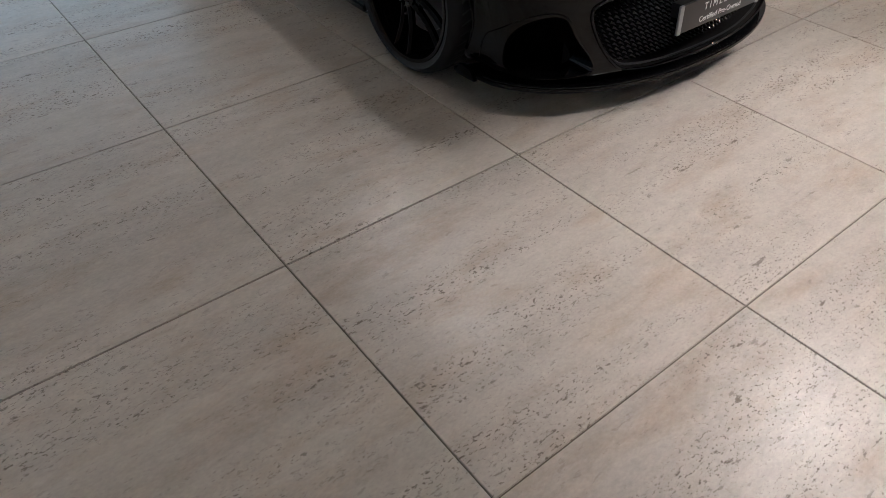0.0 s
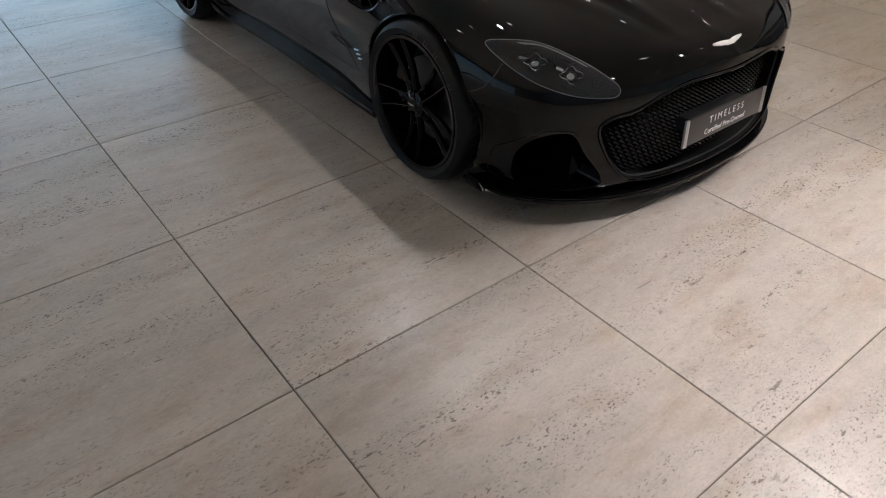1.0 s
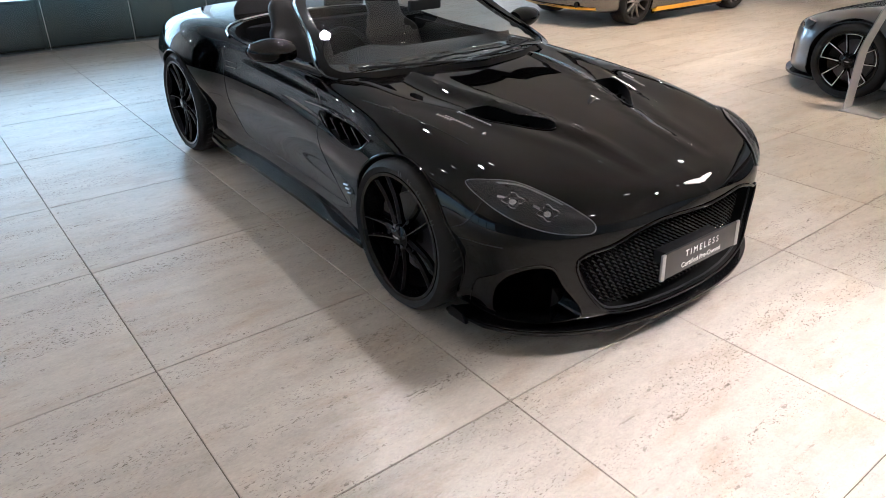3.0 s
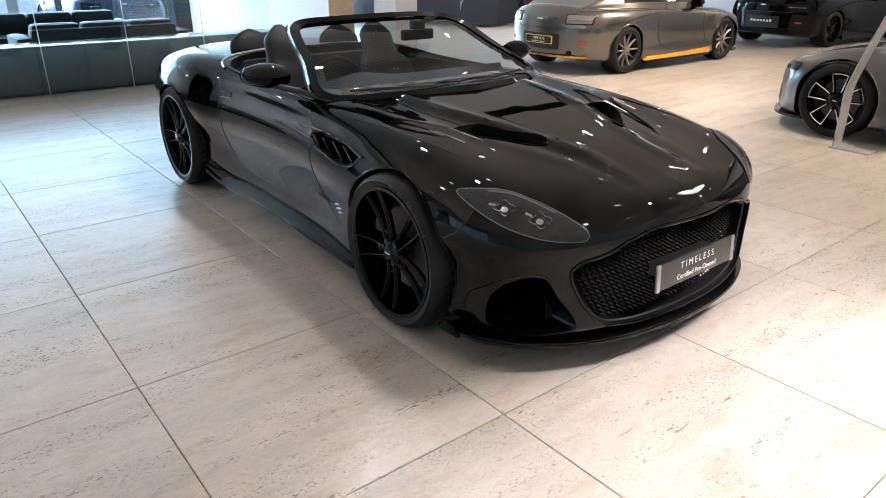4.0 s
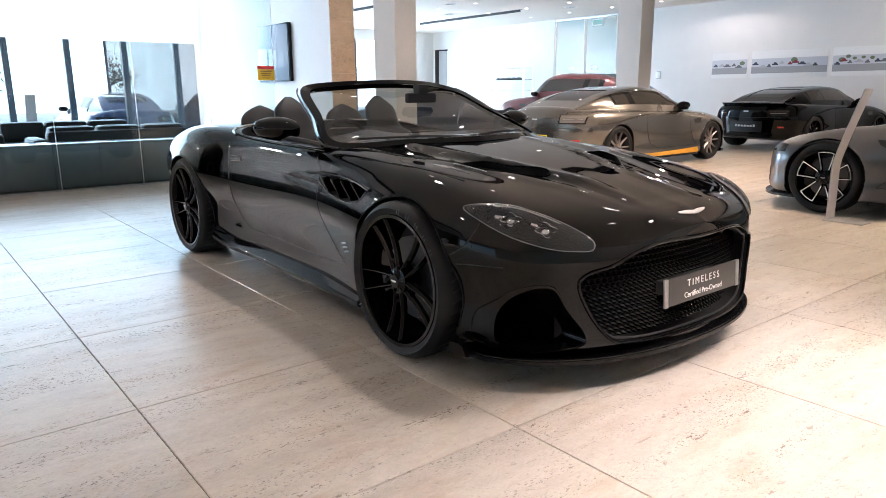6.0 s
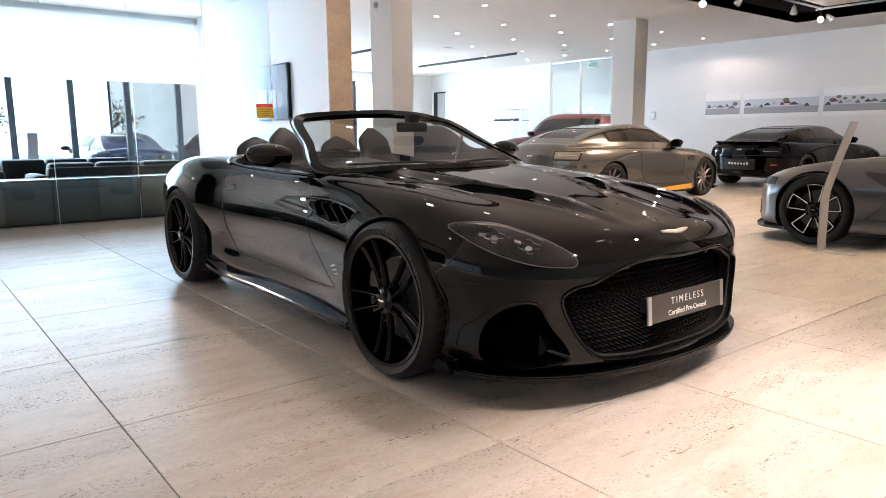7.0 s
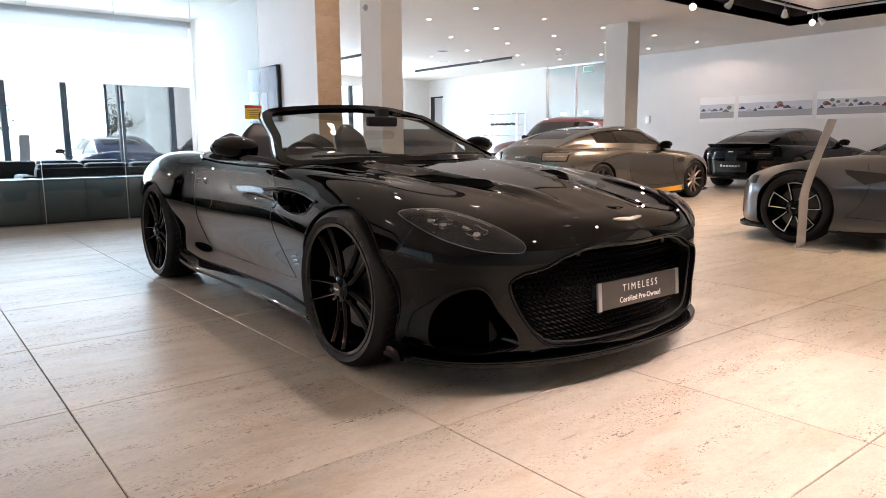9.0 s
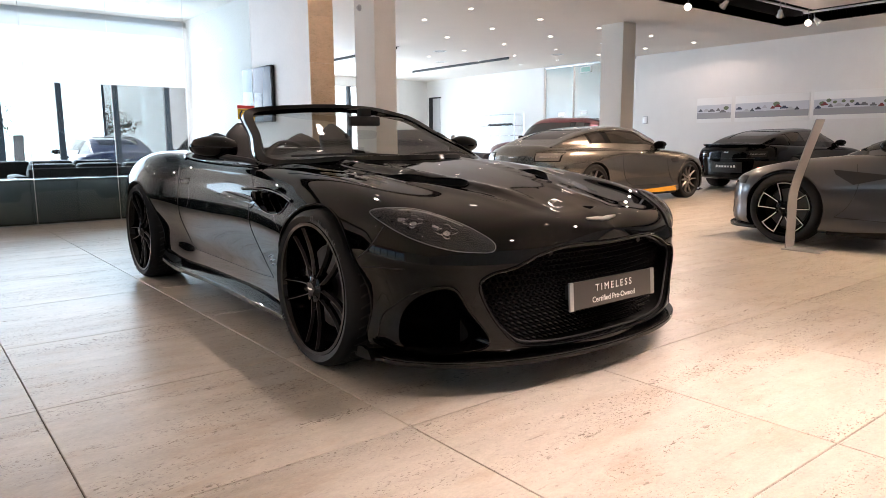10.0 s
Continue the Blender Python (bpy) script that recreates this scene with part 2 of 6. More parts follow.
def add_tube(bm, points, r, seg=8, closed=False):
    pts = [Vector(p) for p in points]
    n = len(pts)
    rows = []
    for i, p in enumerate(pts):
        a = pts[(i - 1) % n] if closed or i else p
        z = pts[(i + 1) % n] if closed or i < n - 1 else p
        t = (z - a).normalized()
        side = t.cross(Vector((0.13, 0.21, 0.97))).normalized()
        up = side.cross(t)
        rows.append([p + r * (math.cos(k) * side + math.sin(k) * up) for k in (2 * math.pi * j / seg for j in range(seg))])
    if closed:
        rows.append(rows[0])
    grid_mesh(bm, rows, True)
    bmesh.ops.remove_doubles(bm, verts=bm.verts[:], dist=1e-6)
    return bm


def curve_of(table):
    """A smooth function through (x, value) pairs."""
    xs = [p[0] for p in table]
    ys = [p[1] for p in table]
    n = len(xs)
    slope = [0.0] * n
    for i in range(n):
        if 0 < i < n - 1:
            d0, d1 = (ys[i] - ys[i - 1]) / (xs[i] - xs[i - 1]), (ys[i + 1] - ys[i]) / (xs[i + 1] - xs[i])
            h0, h1 = xs[i] - xs[i - 1], xs[i + 1] - xs[i]
            slope[i] = (d0 * h1 + d1 * h0) / (h0 + h1)
        else:
            k = 0 if i == 0 else n - 2
            slope[i] = (ys[k + 1] - ys[k]) / (xs[k + 1] - xs[k])

    def f(x):
        x = min(max(x, xs[0]), xs[-1])
        k = 0
        while k < n - 2 and x > xs[k + 1]:
            k += 1
        h = xs[k + 1] - xs[k]
        u = (x - xs[k]) / h
        return ((1 + 2 * u) * (1 - u) ** 2 * ys[k] + u * (1 - u) ** 2 * h * slope[k]
                + u * u * (3 - 2 * u) * ys[k + 1] + u * u * (u - 1) * h * slope[k + 1])

    return f


def spline(points, n):
    """n points along a smooth line through the points."""
    pts = [Vector(p) for p in points]
    d = [0.0]
    for a, b in zip(pts, pts[1:]):
        d.append(d[-1] + max((b - a).length, 1e-5) ** 0.5)
    fs = [curve_of([(t, p[i]) for t, p in zip(d, pts)]) for i in range(len(pts[0]))]
    return [Vector([f(d[-1] * k / (n - 1)) for f in fs]) for k in range(n)]


def outline(points, n, closed=True):
    """A smooth closed outline through 2D points."""
    pts = list(points)
    m = len(pts)
    ext = pts[-3:] + pts + pts[:3]
    d = [0.0]
    xs = [(p[0], p[1], 0) for p in ext]
    for a, b in zip(xs, xs[1:]):
        d.append(d[-1] + max((Vector(b) - Vector(a)).length, 1e-5) ** 0.5)
    t0, t1 = d[3], d[3 + m]
    fs = [curve_of([(t, p[i]) for t, p in zip(d, xs)]) for i in range(2)]
    return [(fs[0](t0 + (t1 - t0) * k / n), fs[1](t0 + (t1 - t0) * k / n)) for k in range(n)]


def cut(bm, cutters, slot=1):
    """The solid bm less the solids of the cutters; the cut faces take that slot."""
    made = []
    for b in (bm, *cutters):
        me = bpy.data.meshes.new("work")
        bmesh.ops.recalc_face_normals(b, faces=b.faces[:])
        for f in b.faces:
            f.material_index = f.material_index if b is bm else slot
        b.to_mesh(me)
        b.free()
        me.materials.append(PAINT), me.materials.append(VOID)
        made.append(new("work", me))
    for c in made[1:]:
        mod = made[0].modifiers.new("cut", "BOOLEAN")
        mod.operation, mod.solver, mod.object = "DIFFERENCE", "EXACT", c
    bpy.context.view_layer.update()
    got = bpy.data.meshes.new_from_object(made[0].evaluated_get(bpy.context.evaluated_depsgraph_get()))
    out = bmesh.new()
    out.from_mesh(got)
    for o in made:
        bpy.data.objects.remove(o)
    return out


def shell_rows(p, half=40, nx=150):
    """Cross sections of a car body: each a closed ring, from tail to nose."""
    f = {k: curve_of(v) for k, v in p["curves"].items()}
    tail, nose, t0, n0 = p["tail"], p["nose"], p["tail_round"], p["nose_round"]
    xs = []
    for i in range(nx + 1):
        u = i / nx
        if u < 0.18:
            xs.append(t0 - (t0 - tail) * (1 - (u / 0.18) ** 2) if u else tail)
        elif u < 0.72:
            xs.append(t0 + (n0 - t0) * (u - 0.18) / 0.54)
        else:
            xs.append(n0 + (nose - n0) * (1 - ((1 - u) / 0.28) ** 2))
    rows = []
    for x in xs:
        k = 1.0
        if x > n0:
            k = max(0.0, 1 - ((x - n0) / (nose - n0)) ** p.get("nose_power", 2.2)) ** 0.5
        if x < t0:
            k = max(0.0, 1 - ((t0 - x) / (t0 - tail)) ** 2.6) ** 0.5
        k = max(k, 0.004)
        bot, top, ws, wm, zm, wh, zh = (f[n](x) for n in ("bot", "top", "sill", "wide", "wide_z", "crest", "crest_z"))
        mid = zh + (top - zh) * p.get("crown", 0.78)
        pts = [(0, bot), (ws * 0.72, bot), (ws, bot + 0.05), ((ws + wm) / 2 + p.get("tuck", -0.004), (bot + 0.05 + zm) / 2), (wm, zm), (wh + (wm - wh) * 0.62, zh - (zh - zm) * 0.30), (wh, zh), (wh * 0.6, mid), (0, top)]
        line = spline([(y * k, z, 0) for y, z in pts], half)
        ring = [(x, -v[0], v[1]) for v in line] + [(x, v[0], v[1]) for v in reversed(line[1:-1])]
        if "crease" in p:
            ring = [p["crease"](*q, wh * k, zh) for q in ring]
        rows.append(ring)
    return rows


def faired(rows, lo, hi, rounds):
    """Evens out the sections along the car between two stations."""
    rows = [[Vector(q) for q in row] for row in rows]
    for _ in range(rounds):
        last = [[q.copy() for q in row] for row in rows]
        for i in range(1, len(rows) - 1):
            if lo < rows[i][0].x < hi:
                for j, q in enumerate(rows[i]):
                    a, b = last[i - 1][j], last[i + 1][j]
                    q.y, q.z = q.y * 0.5 + (a.y + b.y) * 0.25, q.z * 0.5 + (a.z + b.z) * 0.25
    return rows


def body_solid(p, half=40, nx=150):
    bm = bmesh.new()
    rows = shell_rows(p, half, nx)
    if "fair" in p:
        rows = faired(rows, *p["fair"])
    vs = grid_mesh(bm, rows, True)
    for ring in (vs[0], vs[-1]):
        bm.faces.new(ring)
    bmesh.ops.recalc_face_normals(bm, faces=bm.faces[:])
    return bm


def prism(points, axis, a, b, taper=1.0):
    """A solid: a 2D outline pushed along an axis from a to b. Outline (x, z) for Y, (y, z) for X, (x, y) for Z."""
    bm = bmesh.new()
    cx, cy = sum(q[0] for q in points) / len(points), sum(q[1] for q in points) / len(points)

    def at(u, v, w, s):
        u, v = cx + (u - cx) * s, cy + (v - cy) * s
        return {"X": (w, u, v), "Y": (u, w, v), "Z": (u, v, w)}[axis]

    r0 = [bm.verts.new(at(*q, a, 1.0)) for q in points]
    r1 = [bm.verts.new(at(*q, b, taper)) for q in points]
    n = len(points)
    for i in range(n):
        bm.faces.new((r0[i], r0[(i + 1) % n], r1[(i + 1) % n], r1[i]))
    bm.faces.new(r0), bm.faces.new(r1)
    bmesh.ops.recalc_face_normals(bm, faces=bm.faces[:])
    return bm


def mirrored(points):
    return [(-a, b) for a, b in reversed(points)]


def spoke_bm(a0, a1, r0, r1, w0, w1, y0, y1, deep=0.03, seg=6):
    """A wheel spoke from angle a0 at the hub to a1 at the rim, with a raised ridge; the outer side faces -y."""
    bm = bmesh.new()
    rows = []
    ends = [Vector((r * math.cos(radians(a)), 0, r * math.sin(radians(a)))) for r, a in ((r0, a0), (r1, a1))]
    way = (ends[1] - ends[0]).normalized()
    t = Vector((-way.z, 0, way.x))
    for i in range(seg + 1):
        u = i / seg
        w = w0 + (w1 - w0) * u
        y = y0 + (y1 - y0) * u + 0.014 * math.sin(math.pi * u)
        c = ends[0].lerp(ends[1], u)
        rows.append([c + t * w + Vector((0, y + deep, 0)), c + t * w + Vector((0, y + 0.012, 0)), c + t * w * 0.22 + Vector((0, y, 0)),
                     c - t * w * 0.22 + Vector((0, y, 0)), c - t * w + Vector((0, y + 0.012, 0)), c - t * w + Vector((0, y + deep, 0))])
    vs = grid_mesh(bm, rows, True)
    bm.faces.new(vs[0]), bm.faces.new(vs[-1])
    bmesh.ops.recalc_face_normals(bm, faces=bm.faces[:])
    return bm


def wheel(car, x, y, side, radius, rim, width, spokes, rim_mat, spoke_mat, edge_mat=None, turn=0.0, caliper=None):
    """A wheel at (x, y): y is its outer face; side -1 is the car's right."""
    flip = 1 if side < 0 else -1
    barrel = bmesh.new()
    add_lathe(barrel, [(rim + 0.004, 0.004), (rim + 0.010, 0.0), (rim + 0.008, -0.006), (rim - 0.008, -0.004), (rim - 0.014, 0.012), (rim - 0.02, 0.05), (rim - 0.03, 0.10), (rim - 0.02, width - 0.02), (rim + 0.008, width)], 56)
    w = part("wheel", barrel, rim_mat, car)
    w.location = (x, y, radius)
    w.rotation_euler = (0, 0, 0 if flip > 0 else math.pi)
    tyre = bmesh.new()
    add_lathe(tyre, [(rim + 0.002, 0.006), (rim + 0.014, -0.004), (rim + 0.03, -0.008), (rim + (radius - rim) * 0.55, -0.012), (radius - 0.022, -0.004), (radius - 0.010, 0.008), (radius - 0.003, 0.024),
                     (radius, 0.05), (radius, width * 0.5), (radius, width - 0.05), (radius - 0.012, width - 0.01), (radius - 0.04, width + 0.008), (rim + 0.004, width)], 72)
    t = part("tyre", tyre, RUBBER, w, smooth=60)
    tread = bmesh.new()
    for k in range(48):
        a = 2 * math.pi * k / 48
        add_box(tread, (-0.004, 0.046, radius - 0.006), (0.004, 0.105, radius + 0.0006), 0.0, Matrix.Rotation(a, 4, "Y") @ Matrix.Rotation(0.35, 4, "Z"))
    for g in (0.1, 0.15, 0.2):
        add_lathe(tread, [(radius - 0.004, width * g / 0.25 - 0.012), (radius + 0.0006, width * g / 0.25 - 0.01), (radius + 0.0006, width * g / 0.25 - 0.002), (radius - 0.004, width * g / 0.25)], 60)
    part("tread_groove", tread, MATTEBLACK, w)
    for a0, a1, w0, w1 in spokes:
        part("spoke", spoke_bm(a0 + turn, a1 + turn, 0.045, rim - 0.008, w0, w1, 0.012, 0.004), spoke_mat, w)
        if edge_mat:
            e = bmesh.new()
            pts = []
            for i in range(7):
                u = 0.2 + 0.8 * i / 6
                p, q = ((r * math.cos(radians(a + turn)), r * math.sin(radians(a + turn))) for r, a in ((0.045, a0), (rim - 0.008, a1)))
                pts.append((p[0] + (q[0] - p[0]) * u, 0.012 - 0.008 * u + 0.014 * math.sin(math.pi * u), p[1] + (q[1] - p[1]) * u))
            add_tube(e, pts, 0.0048, 6)
            part("spoke_edge", e, edge_mat, w)
    hub = bmesh.new()
    add_lathe(hub, [(0.0005, -0.004), (0.03, -0.004), (0.034, 0.0), (0.04, 0.006), (0.062, 0.014), (0.066, 0.05), (0.04, 0.09)], 32)
    part("hub", hub, spoke_mat, w)
    wing = prism(outline([(-0.024, 0.002), (-0.012, 0.006), (0, 0.004), (0.012, 0.006), (0.024, 0.002), (0.01, -0.003), (0, -0.005), (-0.01, -0.003)], 24), "Y", -0.0065, -0.003)
    part("hub_badge", wing, CHROME, w)
    for k in range(5):
        a = 2 * math.pi * k / 5 + 0.3
        part("wheel_nut", cyl((0.046 * math.cos(a), 0.002, 0.046 * math.sin(a)), (0.046 * math.cos(a), 0.03, 0.046 * math.sin(a)), 0.008, 6), MATTEBLACK, w)
    disc = bmesh.new()
    add_lathe(disc, [(0.07, 0.10), (0.19, 0.10), (0.192, 0.103), (0.192, 0.13), (0.19, 0.133), (0.07, 0.133)], 48)
    part("brake_disc", disc, DISC, w)
    cal = bmesh.new()
    rows = []
    for i in range(9):
        a = radians(150 + 60 * i / 8)
        rows.append([(r * math.cos(a), yy, r * math.sin(a)) for r, yy in ((0.12, 0.07), (0.215, 0.065), (0.222, 0.08), (0.222, 0.15), (0.12, 0.15))])
    vs = grid_mesh(cal, rows, True)
    cal.faces.new(vs[0]), cal.faces.new(vs[-1])
    bmesh.ops.recalc_face_normals(cal, faces=cal.faces[:])
    part("brake_caliper", cal, caliper or GLOSSBLACK, w)
    # flat black disc standing in for the shade behind the spokes
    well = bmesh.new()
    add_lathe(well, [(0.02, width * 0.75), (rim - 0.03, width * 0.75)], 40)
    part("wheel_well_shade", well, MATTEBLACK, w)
    return w


def greenhouse(p, m_of=None):
    """Sections of a coupe's cabin, from the windscreen's base to the rear window's base."""
    f = {k: curve_of(v) for k, v in p["cabin"].items()}
    x0, x1 = p["cabin_from"], p["cabin_to"]
    rows = []
    for i in range(49):
        x = x0 + (x1 - x0) * i / 48
        wb, wt, zb, zr = f["base_w"](x), f["roof_w"](x), f["base_z"](x), f["roof_z"](x)
        zr = max(zr, zb + 0.004)
        wt = wb + (wt - wb) * min(1, (zr - zb) / 0.3)
        pts = [(wb, zb), (wb + (wt - wb) * 0.5 + 0.012, zb + (zr - zb) * 0.5), (wt, zb + (zr - zb) * 0.86), (wt * 0.8, zb + (zr - zb) * 0.965), (0, zr)]
        line = spline([(y, z, 0) for y, z in pts], 22)
        rows.append([(x, -v[0], v[1]) for v in line] + [(x, v[0], v[1]) for v in reversed(line[:-1])])
    return rows


def rows_patch(rows, i0, i1, j0, j1, lift=0.0):
    """A piece of a sheet of rows, lifted off it."""
    bm = bmesh.new()
    grid_mesh(bm, [row[j0:j1] for row in rows[i0:i1]])
    bmesh.ops.recalc_face_normals(bm, faces=bm.faces[:])
    bm.normal_update()
    c = Vector((sum(r[0][0] for r in rows) / len(rows), 0, 0.6))
    for v in bm.verts:
        n = v.normal if v.normal.dot(v.co - c) > 0 else -v.normal
        v.co = v.co + n * lift
    return bm


# ---- structure ----
CZ = 3.67
TILE = 1.04


def slab(name, lo, hi, material, label="", category="", bevel=0.0):
    ob = link_mesh(name, box(lo, hi, bevel), material)
    return tagged(ob, label or name.replace("_", " "), category or name.split("_")[0], kind="structure")


slab("ground", (-400, -400, -0.30), (400, 400, -0.16), ASPHALT, "pale sunlit asphalt forecourt outside the showroom", "ground")
floor = slab("floor", (-23, -10.2, -0.15), (9.2, 17.6, -0.006), GROUT, "honed beige travertine showroom floor with dark joints", "floor")
slab("ceiling_hall", (-23, 4.33, CZ), (-6.2, 17.6, CZ + 0.2), CEIL, "white plaster ceiling with recessed downlights", "ceiling")
slab("ceiling_lounge", (-14.3, -10.2, CZ + 0.001), (-6.2, 4.33, CZ + 0.2), CEIL, "white plaster ceiling over the lounge", "ceiling")
slab("ceiling_side", (-6.2, 15.4, CZ), (9.2, 17.6, CZ + 0.2), CEIL, "white plaster ceiling strip beside the dark recess", "ceiling")
slab("ceiling_recess", (-6.2, -10.2, CZ + 0.55), (9.2, 15.4, CZ + 0.7), BLACKVOID, "black painted ceiling recess above the raft", "ceiling")
slab("recess_side", (-6.25, -10.2, CZ + 0.001), (-6.2, 15.4, CZ + 0.55), BLACKVOID, "black upright edge of the ceiling recess", "ceiling")
slab("recess_end", (-6.2, 15.4, CZ + 0.001), (9.2, 15.45, CZ + 0.55), BLACKVOID, "black upright edge of the ceiling recess", "ceiling")
slab("ceiling_raft", (-5.1, -9.4, CZ + 0.10), (8.4, 14.3, CZ + 0.3), CEIL, "white suspended ceiling raft over the display floor", "ceiling")
slab("ceiling_raft_wing", (-5.95, -9.4, CZ + 0.10), (-5.1, 8.6, CZ + 0.3), CEIL, "white suspended ceiling raft beside the slot", "ceiling")
slab("wall_north", (-11.75, 17.3, 0), (9.2, 17.6, CZ), WALL, "plain white plaster wall with a picture frieze", "wall")
slab("wall_north_far", (-22.7, 17.3, 0), (-15.7, 17.6, CZ), WALL, "plain white plaster wall at the back of the hall", "wall")
slab("wall_east", (9.0, -10.2, 0), (9.3, 17.3, CZ + 0.6), WALL, "plain white plaster wall", "wall")
slab("wall_tv", (-13.7, 3.9, 0), (-8.07, 4.33, CZ), WALL, "pale grey-white partition wall carrying a screen", "wall")
slab("column_1", (-8.68, 5.11, 0), (-8.05, 5.54, CZ), WALL, "white plastered square column", "column", 0.004)
slab("column_2", (-8.66, 11.74, 0), (-8.05, 12.2, CZ), WALL, "white plastered square column", "column", 0.004)

# ---- the convertible ----
from mathutils.bvhtree import BVHTree


def hump(d, w):
    return math.exp(-(d / w) ** 2)


def ridge(x, y, z, wh, zh):
    """Creases of the convertible: a raised middle of the bonnet between two crisp ridges, a softer pair outside the vents, and the flanks."""
    if z > 0.5 and -0.9 < x < 0.9 and abs(y) < wh * 0.98 + 0.001:
        fade = max(0.0, min(1, (0.80 - x) / 0.4)) * max(0.0, min(1, (x + 0.9) / 0.25))
        a = abs(y)
        inner = 0.19 + 0.24 * max(0.0, min(1.0, (0.45 - x) / 0.85))
        outer = inner + 0.10 + 0.16 * max(0.0, min(1.0, (0.75 - x) / 1.2))
        u = max(0.0, min(1.0, (inner + 0.07 - a) / 0.07))
        z += fade * (0.016 * u * u * (3 - 2 * u) + 0.011 * max(0.0, 1 - abs(a - inner) / 0.045) + 0.006 * hump(a - outer, 0.045))
    if -2.45 < x < -0.30 and abs(y) > 0.6:
        # hollow under the shoulder of the door, and the cove that runs into the sill ahead of the rear wheel
        s = 1 if y > 0 else -1
        f = max(0.0, min(1, (x + 2.3) / 0.5)) * max(0.0, min(1, (-0.30 - x) / 0.2))
        y -= s * f * 0.014 * hump(z - 0.79, 0.05)
        y -= s * 0.016 * hump(z - 0.36, 0.10) * hump(x + 2.05, 0.22)
    if x > 0.30 and 0.1 < z < 0.62:
        # the bumper's corner is drawn in ahead of the wheel, so that the tread shows
        u = max(0.0, min(1.0, (0.62 - z) / 0.22))
        v = max(0.0, min(1.0, (0.78 - x) / 0.36))
        y *= 1 - 0.05 * u * u * (3 - 2 * u) * v * v * (3 - 2 * v)
    if x > 0.36 and 0.1 < z < 0.56:
        # the lower bumper steps in below a crease
        u = max(0.0, min(1.0, (0.545 - z) / 0.03)) * min(1.0, (x - 0.36) / 0.1)
        y *= 1 - 0.012 * u * u * (3 - 2 * u)
    return (x, y, z)


DBS = dict(
    tail=-3.78, nose=0.93, tail_round=-3.3, nose_round=0.40, crown=0.8, crease=ridge, fair=(-3.3, -0.3, 16),
    curves=dict(
        bot=[(-3.78, 0.42), (-3.4, 0.24), (-2.8, 0.17), (-1.4, 0.13), (-0.4, 0.13), (0.5, 0.14), (0.93, 0.15)],
        top=[(-3.78, 0.86), (-3.6, 0.925), (-3.3, 0.96), (-2.8, 0.985), (-2.3, 0.98), (-1.6, 0.96), (-0.95, 0.95), (-0.5, 0.905), (0.0, 0.85), (0.4, 0.79), (0.7, 0.735), (0.85, 0.70), (0.93, 0.655)],
        sill=[(-3.78, 0.75), (-3.3, 0.84), (-2.8, 0.90), (-2.35, 0.865), (-1.9, 0.835), (-1.4, 0.835), (-0.8, 0.86), (-0.4, 0.91), (0.0, 0.95), (0.5, 0.94), (0.93, 0.94)],
        wide=[(-3.78, 0.80), (-3.3, 0.93), (-2.95, 0.988), (-2.7, 0.992), (-2.45, 0.957), (-2.2, 0.898), (-1.9, 0.880), (-1.5, 0.884), (-1.0, 0.910), (-0.6, 0.940), (-0.3, 0.968), (0.0, 0.985), (0.4, 0.960), (0.93, 0.945)],
        wide_z=[(-3.78, 0.62), (-2.8, 0.67), (-2.3, 0.63), (-1.6, 0.60), (-0.8, 0.60), (0.0, 0.56), (0.93, 0.46)],
        crest=[(-3.78, 0.68), (-3.3, 0.765), (-2.9, 0.838), (-2.6, 0.848), (-2.3, 0.812), (-2.0, 0.793), (-1.5, 0.800), (-0.8, 0.828), (-0.4, 0.83), (0.0, 0.83), (0.38, 0.835), (0.93, 0.85)],
        crest_z=[(-3.78, 0.82), (-3.3, 0.905), (-2.8, 0.95), (-2.45, 0.94), (-2.1, 0.912), (-1.5, 0.892), (-0.8, 0.885), (-0.4, 0.865), (0.0, 0.835), (0.38, 0.765), (0.7, 0.665), (0.93, 0.58)],
    ),
)
WB = 2.805
dbs = empty("convertible_car", pose(-0.84, 1.03, 0), "black open-top convertible sports car with gloss black wheels", "car")
solid = body_solid(DBS, 84, 190)
SHELL = BVHTree.FromBMesh(solid)


def on_front(y, z, lift=0.0):
    hit, n, _, _ = SHELL.ray_cast(Vector((3, y, z)), Vector((-1, 0, 0)))
    if hit is None:
        hit, n, _, _ = SHELL.find_nearest(Vector((0.5, y, z)))
    return hit + n * lift


def on_side(x, z, s, lift=0.0):
    hit, n, _, _ = SHELL.ray_cast(Vector((x, s * 3, z)), Vector((0, -s, 0)))
    return hit + n * lift


def on_top(x, y, lift=0.0):
    hit, n, _, _ = SHELL.ray_cast(Vector((x, y, 3)), Vector((0, 0, -1)))
    return hit + n * lift


def near(p, lift=0.0):
    hit, n, _, _ = SHELL.find_nearest(Vector(p))
    return hit + n * lift


def ring_patch(points, lift, dome=0.0, rings=8):
    """A skin that follows the shell inside a closed line of points near it."""
    bm = bmesh.new()
    c = sum((Vector(p) for p in points), Vector()) / len(points)
    mid = bm.verts.new(near(c, lift + dome))
    last = None
    for k in range(1, rings + 1):
        u = k / rings
        ring = [bm.verts.new(near(c.lerp(Vector(p), u), lift + dome * (1 - u * u))) for p in points]
        n = len(ring)
        for i in range(n):
            j = (i + 1) % n
            bm.faces.new((mid, ring[i], ring[j]) if last is None else (last[i], ring[i], ring[j], last[j]))
        last = ring
    bmesh.ops.recalc_face_normals(bm, faces=bm.faces[:])
    return bm


